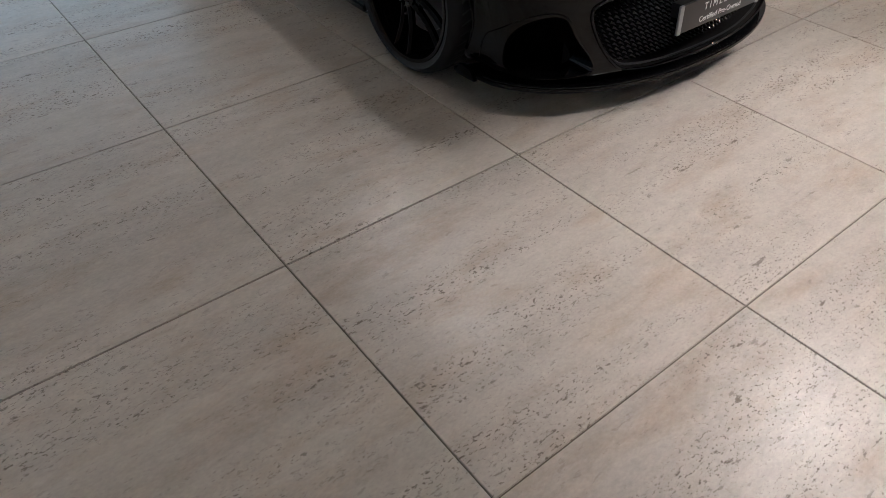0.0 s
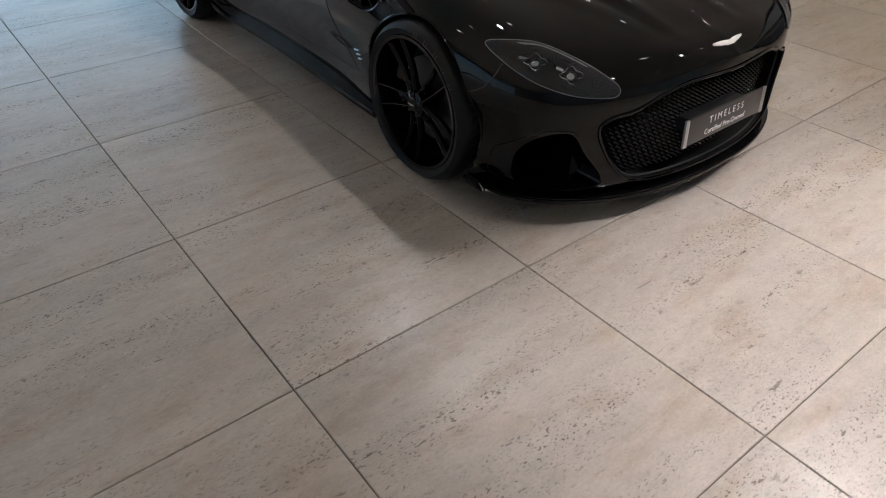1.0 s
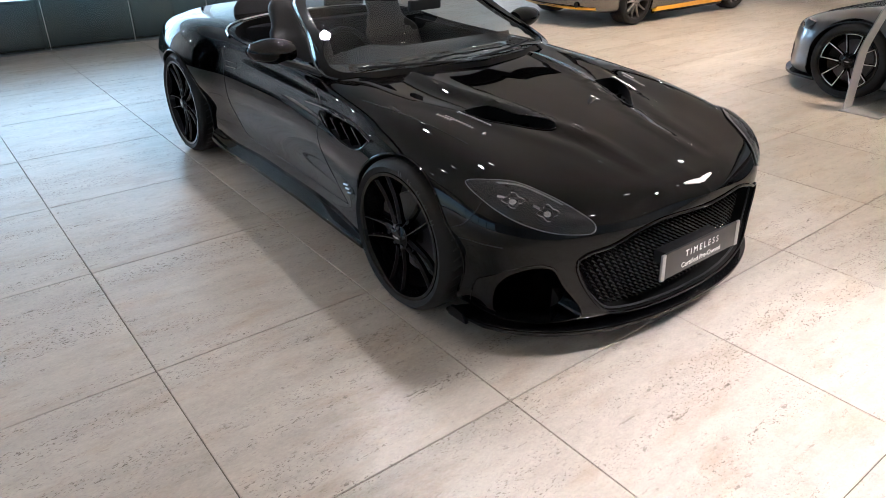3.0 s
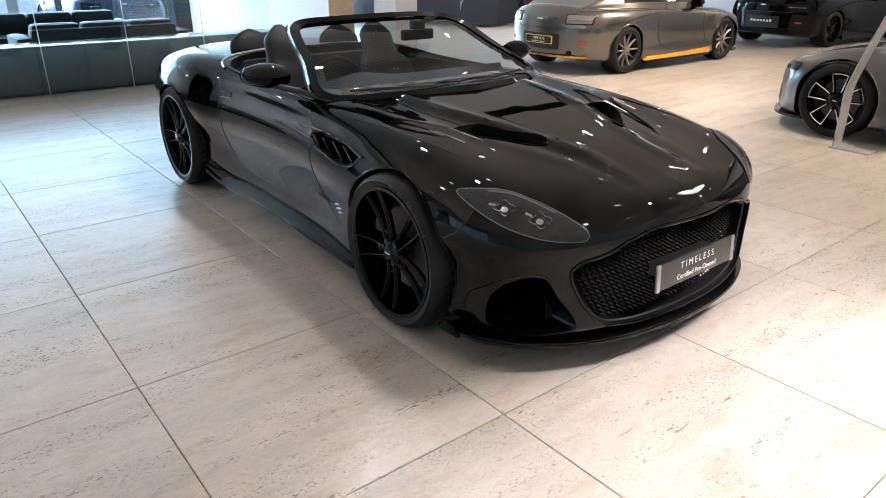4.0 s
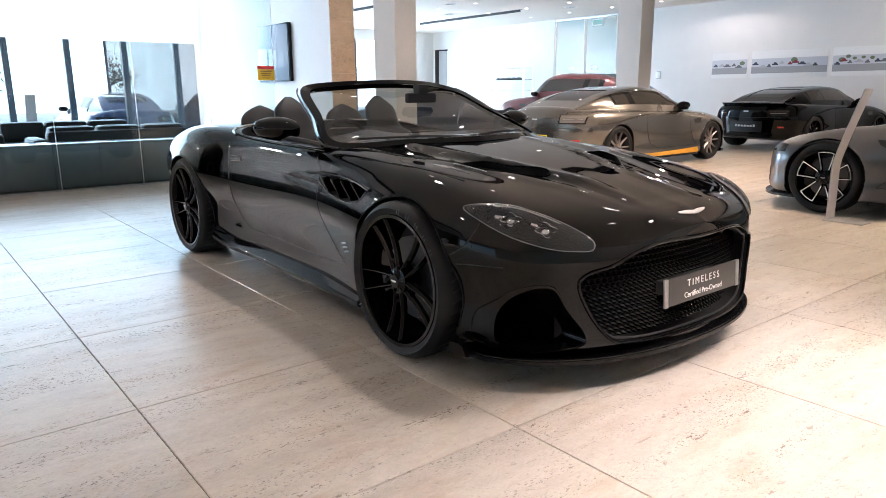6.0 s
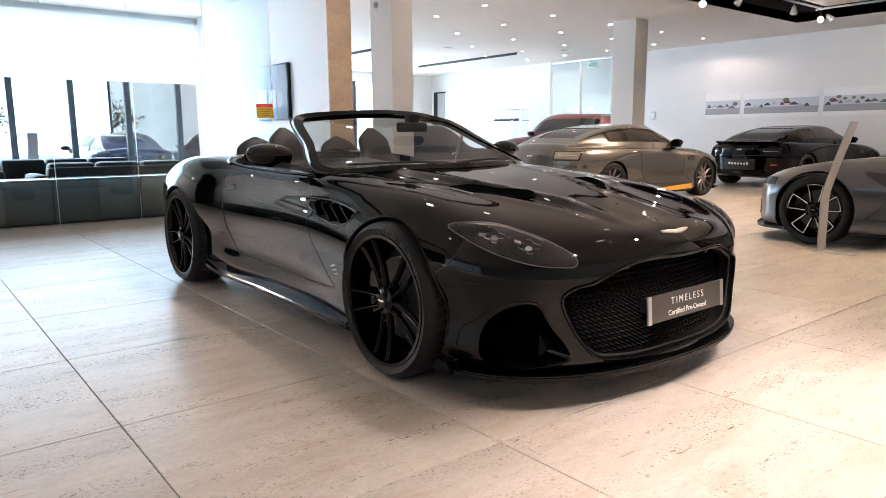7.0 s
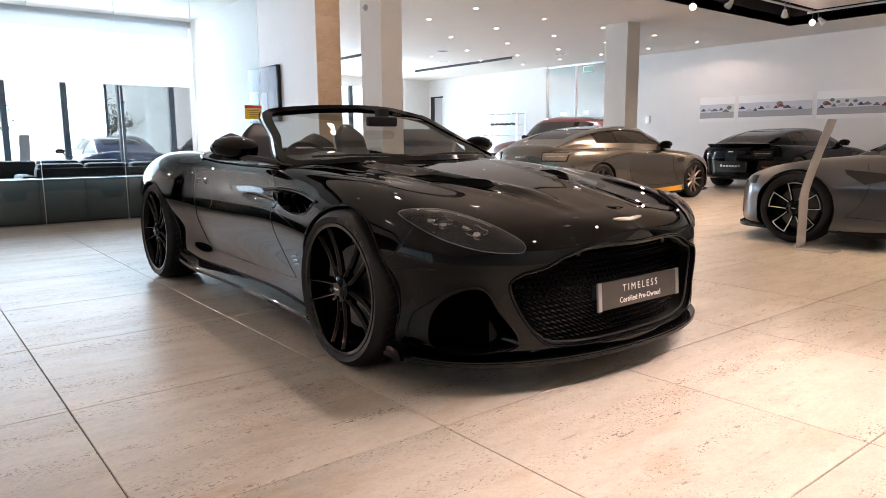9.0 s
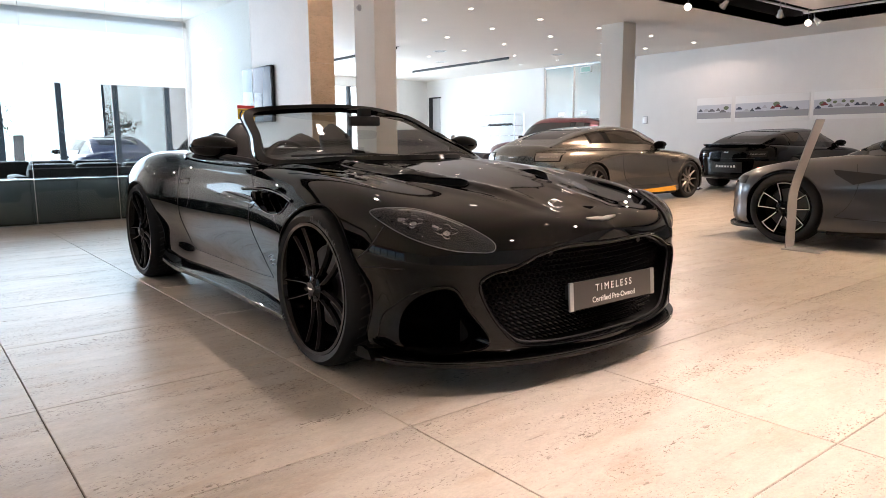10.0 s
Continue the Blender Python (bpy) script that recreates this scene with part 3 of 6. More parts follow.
def loop3(points, n=48):
    """A smooth closed loop through 3D points."""
    d = [0.0]
    pts = [Vector(p) for p in points]
    ext = pts[-3:] + pts + pts[:3]
    for p, q in zip(ext, ext[1:]):
        d.append(d[-1] + max((q - p).length, 1e-5) ** 0.5)
    fs = [curve_of([(t, p[i]) for t, p in zip(d, ext)]) for i in range(3)]
    t0, t1 = d[3], d[3 + len(pts)]
    return [Vector([f(t0 + (t1 - t0) * k / n) for f in fs]) for k in range(n)]


wells = []
for x, r in ((0.0, 0.385), (-WB, 0.385)):
    for s in (-1, 1):
        wells.append(cyl((x, s * 0.56, 0.365), (x, s * 1.3, 0.365), r, 72))
BELT = [(-0.98, 0.62), (-0.86, 0.0), (-0.98, -0.62), (-1.25, -0.745), (-1.8, -0.765), (-2.2, -0.74), (-2.40, -0.52), (-2.46, 0), (-2.40, 0.52), (-2.2, 0.74), (-1.8, 0.765), (-1.25, 0.745)]
cockpit = prism(outline(BELT, 72), "Z", 0.30, 1.4)
grille = [(0.0, 0.60), (0.28, 0.598), (0.40, 0.572), (0.52, 0.525), (0.612, 0.503), (0.650, 0.47), (0.615, 0.36), (0.51, 0.22), (0.41, 0.195), (0.0, 0.19)]
mouth_line = outline(grille + mirrored(grille[1:-1]), 110)
mouth = prism(mouth_line, "X", 0.60, 1.2)
INTAKE = [(0.893, 0.205), (0.885, 0.33), (0.855, 0.425), (0.80, 0.462), (0.74, 0.456), (0.69, 0.37), (0.615, 0.222), (0.74, 0.186), (0.86, 0.180)]
intake_line = outline(INTAKE, 54)
VENT = [(-0.82, 0.757), (-0.53, 0.770), (-0.29, 0.750), (-0.325, 0.70), (-0.41, 0.674), (-0.64, 0.690)]
vent_line = outline(VENT, 48)
HOODVENT = [(-0.085, 0.40), (-0.075, 0.53), (0.04, 0.505), (0.17, 0.40), (0.275, 0.27), (0.23, 0.255), (0.08, 0.33)]
hood_line = outline(HOODVENT, 48)
SCOOPS = []
cutters = wells + [cockpit, mouth]
for s in (-1, 1):
    cutters.append(prism(vent_line, "Y", s * 0.85, s * 1.3))
    cutters.append(prism([(a, s * b) for a, b in hood_line], "Z", 0.785, 1.1))
for s in (-1, 1):
    g = bmesh.new()
    bmesh.ops.create_uvsphere(g, u_segments=40, v_segments=24, radius=1.0, matrix=pose(-1.02, s * 0.955, 0.728, 0, 0, s * 3.0) @ Matrix.Rotation(radians(3), 4, "Y") @ Matrix.Diagonal((0.62, 0.075, 0.056, 1)))
    SCOOPS.append(g)
    # the corner intake is a painted scoop that narrows inwards
    SCOOPS.append(prism([(s * a, b) for a, b in intake_line], "X", 0.86, 0.47, 0.80))
part("body", cut(cut(solid, SCOOPS, 0), cutters), [PAINT, VOID], dbs, "gloss black painted bodywork", 32)

# front: splitter, grille, lamps, badge, plate
lip = []
for i in range(49):
    a = -1 + 2 * i / 48
    y = 0.955 * a
    x = 0.33 + 0.628 * max(0.0, 1 - abs(a) ** 2.2) ** (1 / 2.2)
    lip.append((x, y))
bm = prism(lip + [(0.40, 0.80), (0.40, -0.80)], "Z", 0.130, 0.156)
bmesh.ops.bevel(bm, geom=bm.edges[:], offset=0.006, segments=2, affect="EDGES")
part("front_splitter", bm, GLOSSBLACK, dbs, "gloss black splitter lip under the nose", 40)
for s in (-1, 1):
    bm = prism([(0.36, 0.135), (0.48, 0.14), (0.45, 0.18), (0.40, 0.188), (0.37, 0.18)], "Y", s * 0.945, s * 0.962)
    part("splitter_winglet", bm, GLOSSBLACK, dbs)
    edge = [on_front(s * a, b, 0.0) for a, b in intake_line]
    part("intake_edge", add_tube(bmesh.new(), edge, 0.003, 6, True), PAINT, dbs)

bm = bmesh.new()


def grille_x(y):
    return 0.33 + 0.53 * max(0.0, 1 - (abs(y) / 0.97) ** 2) ** (1 / 2.2)


rows = [[(grille_x(-0.66 + 1.32 * i / 40) - 0.05, -0.66 + 1.32 * i / 40, z) for z in (0.18, 0.62)] for i in range(41)]
grid_mesh(bm, rows)
part("grille_backing", bm, VOID, dbs)
bm = bmesh.new()


def inside(p, poly):
    hit = False
    for (x0, y0), (x1, y1) in zip(poly, poly[1:] + poly[:1]):
        if (y0 > p[1]) != (y1 > p[1]) and p[0] < (x1 - x0) * (p[1] - y0) / (y1 - y0) + x0:
            hit = not hit
    return hit


for j in range(18):
    for i in range(-23, 24):
        y, z = (i + 0.5 * (j % 2)) * 0.029, 0.20 + 0.024 * j
        if not inside((y, z), mouth_line):
            continue
        x = grille_x(y) - 0.022
        tip = bm.verts.new((x + 0.012, y, z - 0.004))
        ring = [bm.verts.new((x - 0.012, y + 0.0135 * math.cos(a), z + 0.0125 * math.sin(a))) for a in (k * math.pi / 3 for k in range(6))]
        low = [bm.verts.new((x, y + 0.007 * math.cos(a), z + 0.0065 * math.sin(a))) for a in (k * math.pi / 3 for k in range(6))]
        for k in range(6):
            bm.faces.new((ring[k], ring[(k + 1) % 6], low[(k + 1) % 6], low[k]))
            bm.faces.new((low[k], low[(k + 1) % 6], tip))
bmesh.ops.recalc_face_normals(bm, faces=bm.faces[:])
part("grille_mesh", bm, STUD, dbs, "gloss black studded grille mesh", 25)
edge = [on_front(y, z, 0.003) for y, z in mouth_line]
part("grille_surround", add_tube(bmesh.new(), edge, 0.0065, 8, True), GLOSSBLACK, dbs)
edge = [p - Vector((0.022, p.y * 0.02, (p.z - 0.4) * 0.06)) for p in edge]
part("grille_inner_rim", add_tube(bmesh.new(), edge, 0.005, 6, True), MATTEBLACK, dbs)
for y, z in ((0.30, 0.565), (-0.30, 0.565)):
    part("grille_sensor", cyl((grille_x(y) - 0.03, y, z), (grille_x(y) + 0.004, y, z), 0.014, 16), GLOSSBLACK, dbs)

LAMP = [(0.371, 0.886, 0.743), (0.435, 0.835, 0.757), (0.52, 0.745, 0.746), (0.63, 0.684, 0.716), (0.74, 0.627, 0.671), (0.806, 0.584, 0.620),
        (0.811, 0.596, 0.597), (0.775, 0.665, 0.594), (0.72, 0.755, 0.609), (0.616, 0.846, 0.648), (0.49, 0.890, 0.698)]


def clover(c, nx, r, depth, up):
    """A four-lobed lamp ring round c, facing nx."""
    side = nx.cross(up).normalized()
    top = side.cross(nx).normalized()
    pts = []
    for k in range(40):
        a = 2 * math.pi * k / 40
        q = r * (1 + 0.22 * math.cos(4 * a))
        pts.append(c + side * q * math.cos(a) * 1.25 + top * q * math.sin(a) + nx * depth)
    return pts


for s in (-1, 1):
    loop = loop3([(x, s * y, z) for x, y, z in LAMP], 60)
    lamp_part = part("headlamp", ring_patch(loop, 0.003, 0.0, 8), LAMPBED, dbs, "smoked headlamp with two clover-shaped lenses", 60)
    part("lamp_lens", ring_patch(loop, 0.010, 0.016, 8), pane_material("lamp_lens_glass", (0.88, 0.90, 0.92)) if s < 0 else bpy.data.materials["lamp_lens_glass"], lamp_part, smooth=60)
    part("lamp_rim", add_tube(bmesh.new(), [near(p, 0.008) for p in loop], 0.0016, 6, True), STANDGREY, lamp_part)
    for fx, fy, fz in ((0.560, 0.800, 0.680), (0.668, 0.720, 0.648)):
        c = near((fx, s * fy, fz), 0.0)
        n = (near((fx, s * fy, fz), 1.0) - c).normalized()
        part("lamp_ring", add_tube(bmesh.new(), clover(c, n, 0.029, 0.012, Vector((0, 0, 1))), 0.0026, 6, True), CHROME, lamp_part)
        ball = bmesh.new()
        bmesh.ops.create_uvsphere(ball, u_segments=16, v_segments=10, radius=0.02, matrix=Matrix.Translation(c + n * 0.002) @ n.to_track_quat("Z", "Y").to_matrix().to_4x4() @ Matrix.Diagonal((1.2, 1, 0.5, 1)))
        part("lamp_projector", ball, CHROME, lamp_part)
        d = Vector((fx - 0.05, s * (fy + 0.032), fz + 0.012))
        part("lamp_wing", add_tube(bmesh.new(), [near(d, 0.008), near(d.lerp(c, 0.45), 0.009)], 0.009, 6), CHROME, lamp_part)
    for k in range(2):
        strip = [near(Vector(loop[i]).lerp(sum(loop, Vector()) / 60, 0.12 + 0.05 * k), 0.006) for i in range(6, 22)]
        part("daylight_strip", add_tube(bmesh.new(), strip, 0.0018, 5), STEEL, lamp_part)

wing = [(0.0, 0.020), (0.022, 0.022), (0.04, 0.014), (0.075, 0.006), (0.108, -0.006), (0.112, -0.016), (0.07, -0.016), (0.03, -0.012), (0.0, -0.004)]
wing_line = wing + mirrored(wing[1:-1])
bm = bmesh.new()
top_ring = [bm.verts.new(near((0.868 + v * 0.9, u * 0.88, 0.69), 0.006)) for u, v in wing_line]
low_ring = [bm.verts.new(near((0.868 + v * 0.9, u * 0.88, 0.69), -0.002)) for u, v in wing_line]
bm.faces.new(top_ring)
for i in range(len(wing_line)):
    j = (i + 1) % len(wing_line)
    bm.faces.new((top_ring[i], top_ring[j], low_ring[j], low_ring[i]))
bmesh.ops.recalc_face_normals(bm, faces=bm.faces[:])
part("bonnet_badge", bm, BADGE, dbs, "chrome wing-shaped bonnet badge", 20)


def words(text, size, m, material, parent, name="lettering", depth=0.0006, spacing=1.0):
    cu = bpy.data.curves.new("words", "FONT")
    cu.body, cu.size, cu.extrude, cu.align_x, cu.align_y, cu.space_character = text, size, depth, "CENTER", "CENTER", spacing
    ob = new("words", cu)
    bpy.context.view_layer.update()
    me = bpy.data.meshes.new_from_object(ob.evaluated_get(bpy.context.evaluated_depsgraph_get()))
    bpy.data.objects.remove(ob)
    me.materials.clear()
    me.materials.append(material)
    o = new(name, me)
    o.parent = parent
    o.matrix_local = m
    return o


plate = part("number_plate", box((-0.008, -0.283, -0.058), (0.004, 0.283, 0.058), 0.003), PLATEGREY, dbs, "grey show plate with white lettering")
plate.matrix_local = pose(0.945, -0.012, 0.389, 0, -4, 0)
for s in (-1, 1):
    part("plate_edge", box((-0.004, s * 0.276 - 0.012, -0.060), (0.007, s * 0.276 + 0.012, 0.060), 0.003), STEEL, plate)
part("plate_bracket", box((-0.10, -0.2, -0.03), (-0.008, 0.2, 0.03), 0.004), MATTEBLACK, plate)
words("TIMELESS", 0.043, pose(0.0047, 0, 0.019, 90, 0, 90), WHITEPRINT, plate, spacing=1.5)
words("Certified Pre-Owned", 0.034, pose(0.0047, 0, -0.030, 90, 0, 90), WHITEPRINT, plate, spacing=1.0)

# sides: shut lines, vents, skirts, handles, arches
for s in (-1, 1):
    for pts in ([(-0.90, 0.855), (-0.83, 0.79), (-0.815, 0.72), (-0.80, 0.62), (-0.72, 0.495), (-0.63, 0.385), (-0.54, 0.33)],
                [(-2.16, 0.86), (-2.12, 0.72), (-2.10, 0.6), (-2.09, 0.5), (-2.03, 0.37), (-1.90, 0.315)],
                [(-0.54, 0.33), (-0.8, 0.312), (-1.4, 0.31), (-1.90, 0.315)],
                [(0.39, 0.515), (0.47, 0.525), (0.60, 0.53)], [(0.36, 0.55), (0.44, 0.60), (0.47, 0.65), (0.48, 0.69)]):
        line = [on_side(p[0], p[1], s) for p in spline([(a, b, 0) for a, b in pts], 28)]
        part("shut_line", add_tube(bmesh.new(), line, 0.0028, 5), MATTEBLACK, dbs)
    line = [on_side(a, b, s, 0.002) for a, b in vent_line]
    part("vent_edge", add_tube(bmesh.new(), line, 0.004, 6, True), PAINT, dbs)
    for k in range(4):
        x = -0.70 + 0.10 * k
        v = prism([(x - 0.055, 0.765), (x - 0.045, 0.765), (x + 0.055, 0.675), (x + 0.043, 0.675)], "Y", s * 0.87, s * 0.922)
        part("vent_vane", v, GLOSSBLACK, dbs)
    fin = [on_side(q[0], q[1], s, 0.004) for q in spline([(-0.98, 0.772, 0), (-0.70, 0.785, 0), (-0.45, 0.775, 0), (-0.26, 0.748, 0)], 24)]
    part("side_strake", add_tube(bmesh.new(), fin, 0.008, 8), PAINT, dbs)
    # sill blade
    bm = bmesh.new()
    rows = []
    blade = curve_of([(-2.38, 0.935), (-2.2, 0.915), (-1.8, 0.898), (-1.2, 0.905), (-0.7, 0.925), (-0.40, 0.935)])
    for i in range(41):
        x = -2.38 + 1.98 * i / 40
        kick = max(0.0, 1 - (x + 2.38) / 0.30) ** 2
        y, z = blade(x), 0.125 + 0.045 * kick
        rows.append([(x, s * (y - 0.12), z), (x, s * (y - 0.015), z), (x, s * y, z + 0.010), (x, s * (y + 0.004), z + 0.034), (x, s * (y - 0.008), z + 0.050 + 0.02 * kick),
                     (x, s * (y - 0.045), z + 0.072 + 0.03 * kick), (x, s * (y - 0.085), z + 0.115 + 0.03 * kick), (x, s * (y - 0.14), z + 0.13)])
    vs = grid_mesh(bm, rows, True)
    bm.faces.new(vs[0]), bm.faces.new(vs[-1])
    bmesh.ops.recalc_face_normals(bm, faces=bm.faces[:])
    part("side_skirt", bm, GLOSSBLACK, dbs, smooth=40)
    h = [on_side(a, b, s, 0.003) for a, b in ((-2.09, 0.757), (-1.96, 0.762), (-1.97, 0.792), (-2.10, 0.788))]
    part("door_handle", add_tube(bmesh.new(), h, 0.0035, 6, True), GLOSSBLACK, dbs)
    b = bmesh.new()
    for k in range(3):
        q = [on_side(-0.545 + 0.012 * k, 0.445 - 0.02 * k, s, 0.004), on_side(-0.50 + 0.006 * k, 0.455 - 0.022 * k, s, 0.004)]
        add_tube(b, q, 0.0045, 5)
    part("wing_emblem", b, BADGE, dbs)
    for x0 in (0.0, -WB):
        rim_line = []
        for k in range(61):
            a = radians(-20 + 220 * k / 60)
            x, z = x0 + 0.386 * math.cos(a), 0.365 + 0.386 * math.sin(a)
            hit = SHELL.ray_cast(Vector((x, s * 3, z)), Vector((0, -s, 0)))[0]
            rim_line.append(hit if hit is not None else Vector((x, rim_line[-1].y if rim_line else s * 0.93, z)))
        part("arch_lip", add_tube(bmesh.new(), rim_line, 0.006, 6), PAINT, dbs)
    part("parking_sensor", cyl(on_front(s * 0.80, 0.485, -0.005), on_front(s * 0.80, 0.485, 0.002), 0.011, 14), GLOSSBLACK, dbs)
    rim_line = [on_top(a, s * b, 0.001) for a, b in hood_line]
    part("bonnet_vent_rim", add_tube(bmesh.new(), rim_line, 0.004, 6, True), PAINT, dbs)
    slats = bmesh.new()
    for k in range(3):
        x = -0.02 + 0.07 * k
        y = 0.45 - 0.06 * k
        add_box(slats, (x, s * y - 0.07, 0.79), (x + 0.012, s * y + 0.07, 0.812), 0.003)
    part("bonnet_vent_slat", slats, GLOSSBLACK, dbs)
    # script on the bonnet, as a row of strokes
    ink = bmesh.new()
    for k in range(12):
        u = k / 11
        x, y = -0.08 + 0.18 * u, s * (0.557 - 0.04 * u)
        tall = 0.024 if k in (0, 5) else 0.013
        add_tube(ink, [on_top(x - 0.003, y - s * tall * 0.5, 0.002), on_top(x + 0.004, y + s * tall * 0.5, 0.002)], 0.0016, 4)
        if k:
            add_tube(ink, [on_top(x - 0.014, y + s * 0.002, 0.002), on_top(x + 0.002, y - s * 0.003, 0.002)], 0.0014, 4)
    part("script_badge", ink, BADGE, dbs)
    crease_line = [on_top(x, s * (0.735 + 0.09 * min(1, (0.2 - x) / 0.7)), 0.0) for x in (0.2 - 0.7 * k / 14 for k in range(15))]
    part("bonnet_shut_line", add_tube(bmesh.new(), crease_line, 0.0022, 5), MATTEBLACK, dbs)

# windscreen: header, pillars and glass
def frame_line(inset):
    """Half outline of the windscreen frame: base centre round to header centre."""
    k = inset
    return [Vector(p) for p in ((-0.50 - 0.45 * k, 0.0, 0.925 + 0.25 * k), (-0.60 - 0.45 * k, 0.42, 0.925 + 0.25 * k), (-0.84 - 0.3 * k, 0.80 - 0.6 * k, 0.915 + 0.3 * k), (-1.18, 0.722 - 0.75 * k, 1.075), (-1.47 + 0.3 * k, 0.645 - 0.75 * k, 1.215 - 0.25 * k),
                               (-1.545 + 0.35 * k, 0.55 - 0.4 * k, 1.252 - 0.45 * k), (-1.44 + 0.35 * k, 0.28, 1.276 - 0.45 * k), (-1.39 + 0.35 * k, 0.0, 1.284 - 0.45 * k))]


half = spline(frame_line(0.0), 60)
ring0 = half + [Vector((p.x, -p.y, p.z)) for p in reversed(half[1:-1])]
half = spline(frame_line(0.07), 60)
ring1 = half + [Vector((p.x, -p.y, p.z)) for p in reversed(half[1:-1])]
bm = bmesh.new()
back = Vector((-0.035, 0, -0.022))
v0, v1 = [bm.verts.new(p) for p in ring0], [bm.verts.new(p + Vector((0.004, 0, 0.006))) for p in ring1]
w0, w1 = [bm.verts.new(p + back) for p in ring0], [bm.verts.new(p + back) for p in ring1]
n = len(ring0)
for i in range(n):
    j = (i + 1) % n
    bm.faces.new((v0[i], v0[j], v1[j], v1[i])), bm.faces.new((w0[i], w0[j], v0[j], v0[i])), bm.faces.new((v1[i], v1[j], w1[j], w1[i])), bm.faces.new((w1[i], w1[j], w0[j], w0[i]))
bmesh.ops.recalc_face_normals(bm, faces=bm.faces[:])
part("windscreen_frame", bm, GLOSSBLACK, dbs, "gloss black windscreen surround", 45)
bm = bmesh.new()
c = Vector((-1.0, 0, 1.10)) + Vector((0.10, 0, 0.03))
rows = []
m = 60
for k in range(13):
    u = k / 12
    rows.append([ring1[i].lerp(Vector((ring1[i].x, -ring1[i].y, ring1[i].z)), u) + Vector((0.10 * 4 * u * (1 - u) * abs(ring1[i].y) / 0.8 * (0.8 if i > 25 else 0.45), 0, 0.012 * 4 * u * (1 - u))) for i in range(1, m - 1)])
grid_mesh(bm, rows)
bmesh.ops.recalc_face_normals(bm, faces=bm.faces[:])
glass = part("windscreen", bm, CARGLASS, dbs, "raked clear windscreen", 60)
glass.visible_shadow = False
for s in (-1, 1):
    part("pillar_trim", add_tube(bmesh.new(), [Vector((p.x - 0.02, s * (p.y + 0.012), p.z)) for p in spline(frame_line(0.0), 60)[18:40]], 0.005, 8), MATTEBLACK, dbs)
    q = [(-0.86, s * 0.80, 0.925), (-1.02, s * 0.775, 0.935), (-1.14, s * 0.735, 1.055), (-1.06, s * 0.745, 1.02)]
    b = bmesh.new()
    grid_mesh(b, [[q[0], q[1]], [q[3], q[2]]])
    part("quarter_glass", b, DARKGLASS, dbs)
    rail = [Vector((x, s * (0.835 - 0.01 * k), 0.918 + 0.004 * k)) for k, x in enumerate((-0.86, -1.1, -1.4, -1.7, -2.0, -2.2))]
    part("belt_trim", add_tube(bmesh.new(), [near(p, 0.004) for p in spline(rail, 30)], 0.007, 8), GLOSSBLACK, dbs)
    # mirror on its arm
    b = bmesh.new()
    rows = []
    for k in range(13):
        u = k / 12
        y = 0.835 + 0.235 * u
        r = (0.25 + 0.75 * math.sin(math.pi * min(1, 0.18 + 0.70 * u) ** 0.9)) if u < 0.999 else 0.12
        rows.append([(-1.20 + 0.092 * r * math.cos(a) * (1.15 if math.cos(a) > 0 else 0.6) - 0.03 * u, s * y, 0.998 + 0.068 * r * math.sin(a) + 0.012 * u) for a in (2 * math.pi * j / 22 for j in range(22))])
    vs = grid_mesh(b, rows, True)
    b.faces.new(vs[0]), b.faces.new(vs[-1])
    bmesh.ops.recalc_face_normals(b, faces=b.faces[:])
    mir = part("door_mirror", b, GLOSSBLACK, dbs, smooth=50)
    b = bmesh.new()
    add_tube(b, [(-0.93, s * 0.80, 0.915), (-1.02, s * 0.83, 0.93), (-1.12, s * 0.89, 0.945), (-1.20, s * 0.95, 0.965)], 0.018, 8)
    part("mirror_arm", b, MATTEBLACK, mir)
    b = bmesh.new()
    add_lathe(b, [(0.001, 0), (0.06, 0.0)], 20)
    mg = part("mirror_glass", b, CHROME, mir)
    mg.matrix_local = pose(-1.272, s * 0.965, 1.003, 0, 0, 90) @ Matrix.Diagonal((1.7, 1, 0.8, 1))
rail = [Vector((-2.16, -0.80, 0.925)), Vector((-2.28, -0.76, 0.955)), Vector((-2.40, -0.62, 0.985)), Vector((-2.48, -0.35, 1.0)), Vector((-2.50, 0, 1.002))]
rail = spline(rail + [Vector((p.x, -p.y, p.z)) for p in reversed(rail[:-1])], 50)
part("tonneau_trim", add_tube(bmesh.new(), [near(p, 0.004) for p in rail], 0.008, 8), CHROME, dbs, "bright trim round the folded hood")
for s in (-1, 1):
    wipe = [near((-0.60, s * 0.02 - 0.05, 0.93), 0.02), near((-0.64, s * 0.30 - 0.05, 0.93), 0.03), near((-0.78, s * 0.62 - 0.05, 0.93), 0.035)]
    part("wiper", add_tube(bmesh.new(), spline(wipe, 14), 0.007, 6), MATTEBLACK, dbs)

# chrome script on the bonnet vents, its letters as plain strokes
for s in (-1, 1):
    for row, (count, x0, y0) in enumerate(((11, -0.075, 0.63), (6, -0.105, 0.655))):
        b = bmesh.new()
        for k in range(count):
            p = Vector((x0 + 0.021 * k * 0.75, s * (y0 - 0.021 * k * 0.12), 0.9))
            q = p + Vector((0.003, s * 0.013, 0))
            add_tube(b, [on_top(p.x, p.y, 0.003), on_top(q.x, q.y, 0.003)], 0.0028, 5)
        part("script", b, BADGE, dbs)

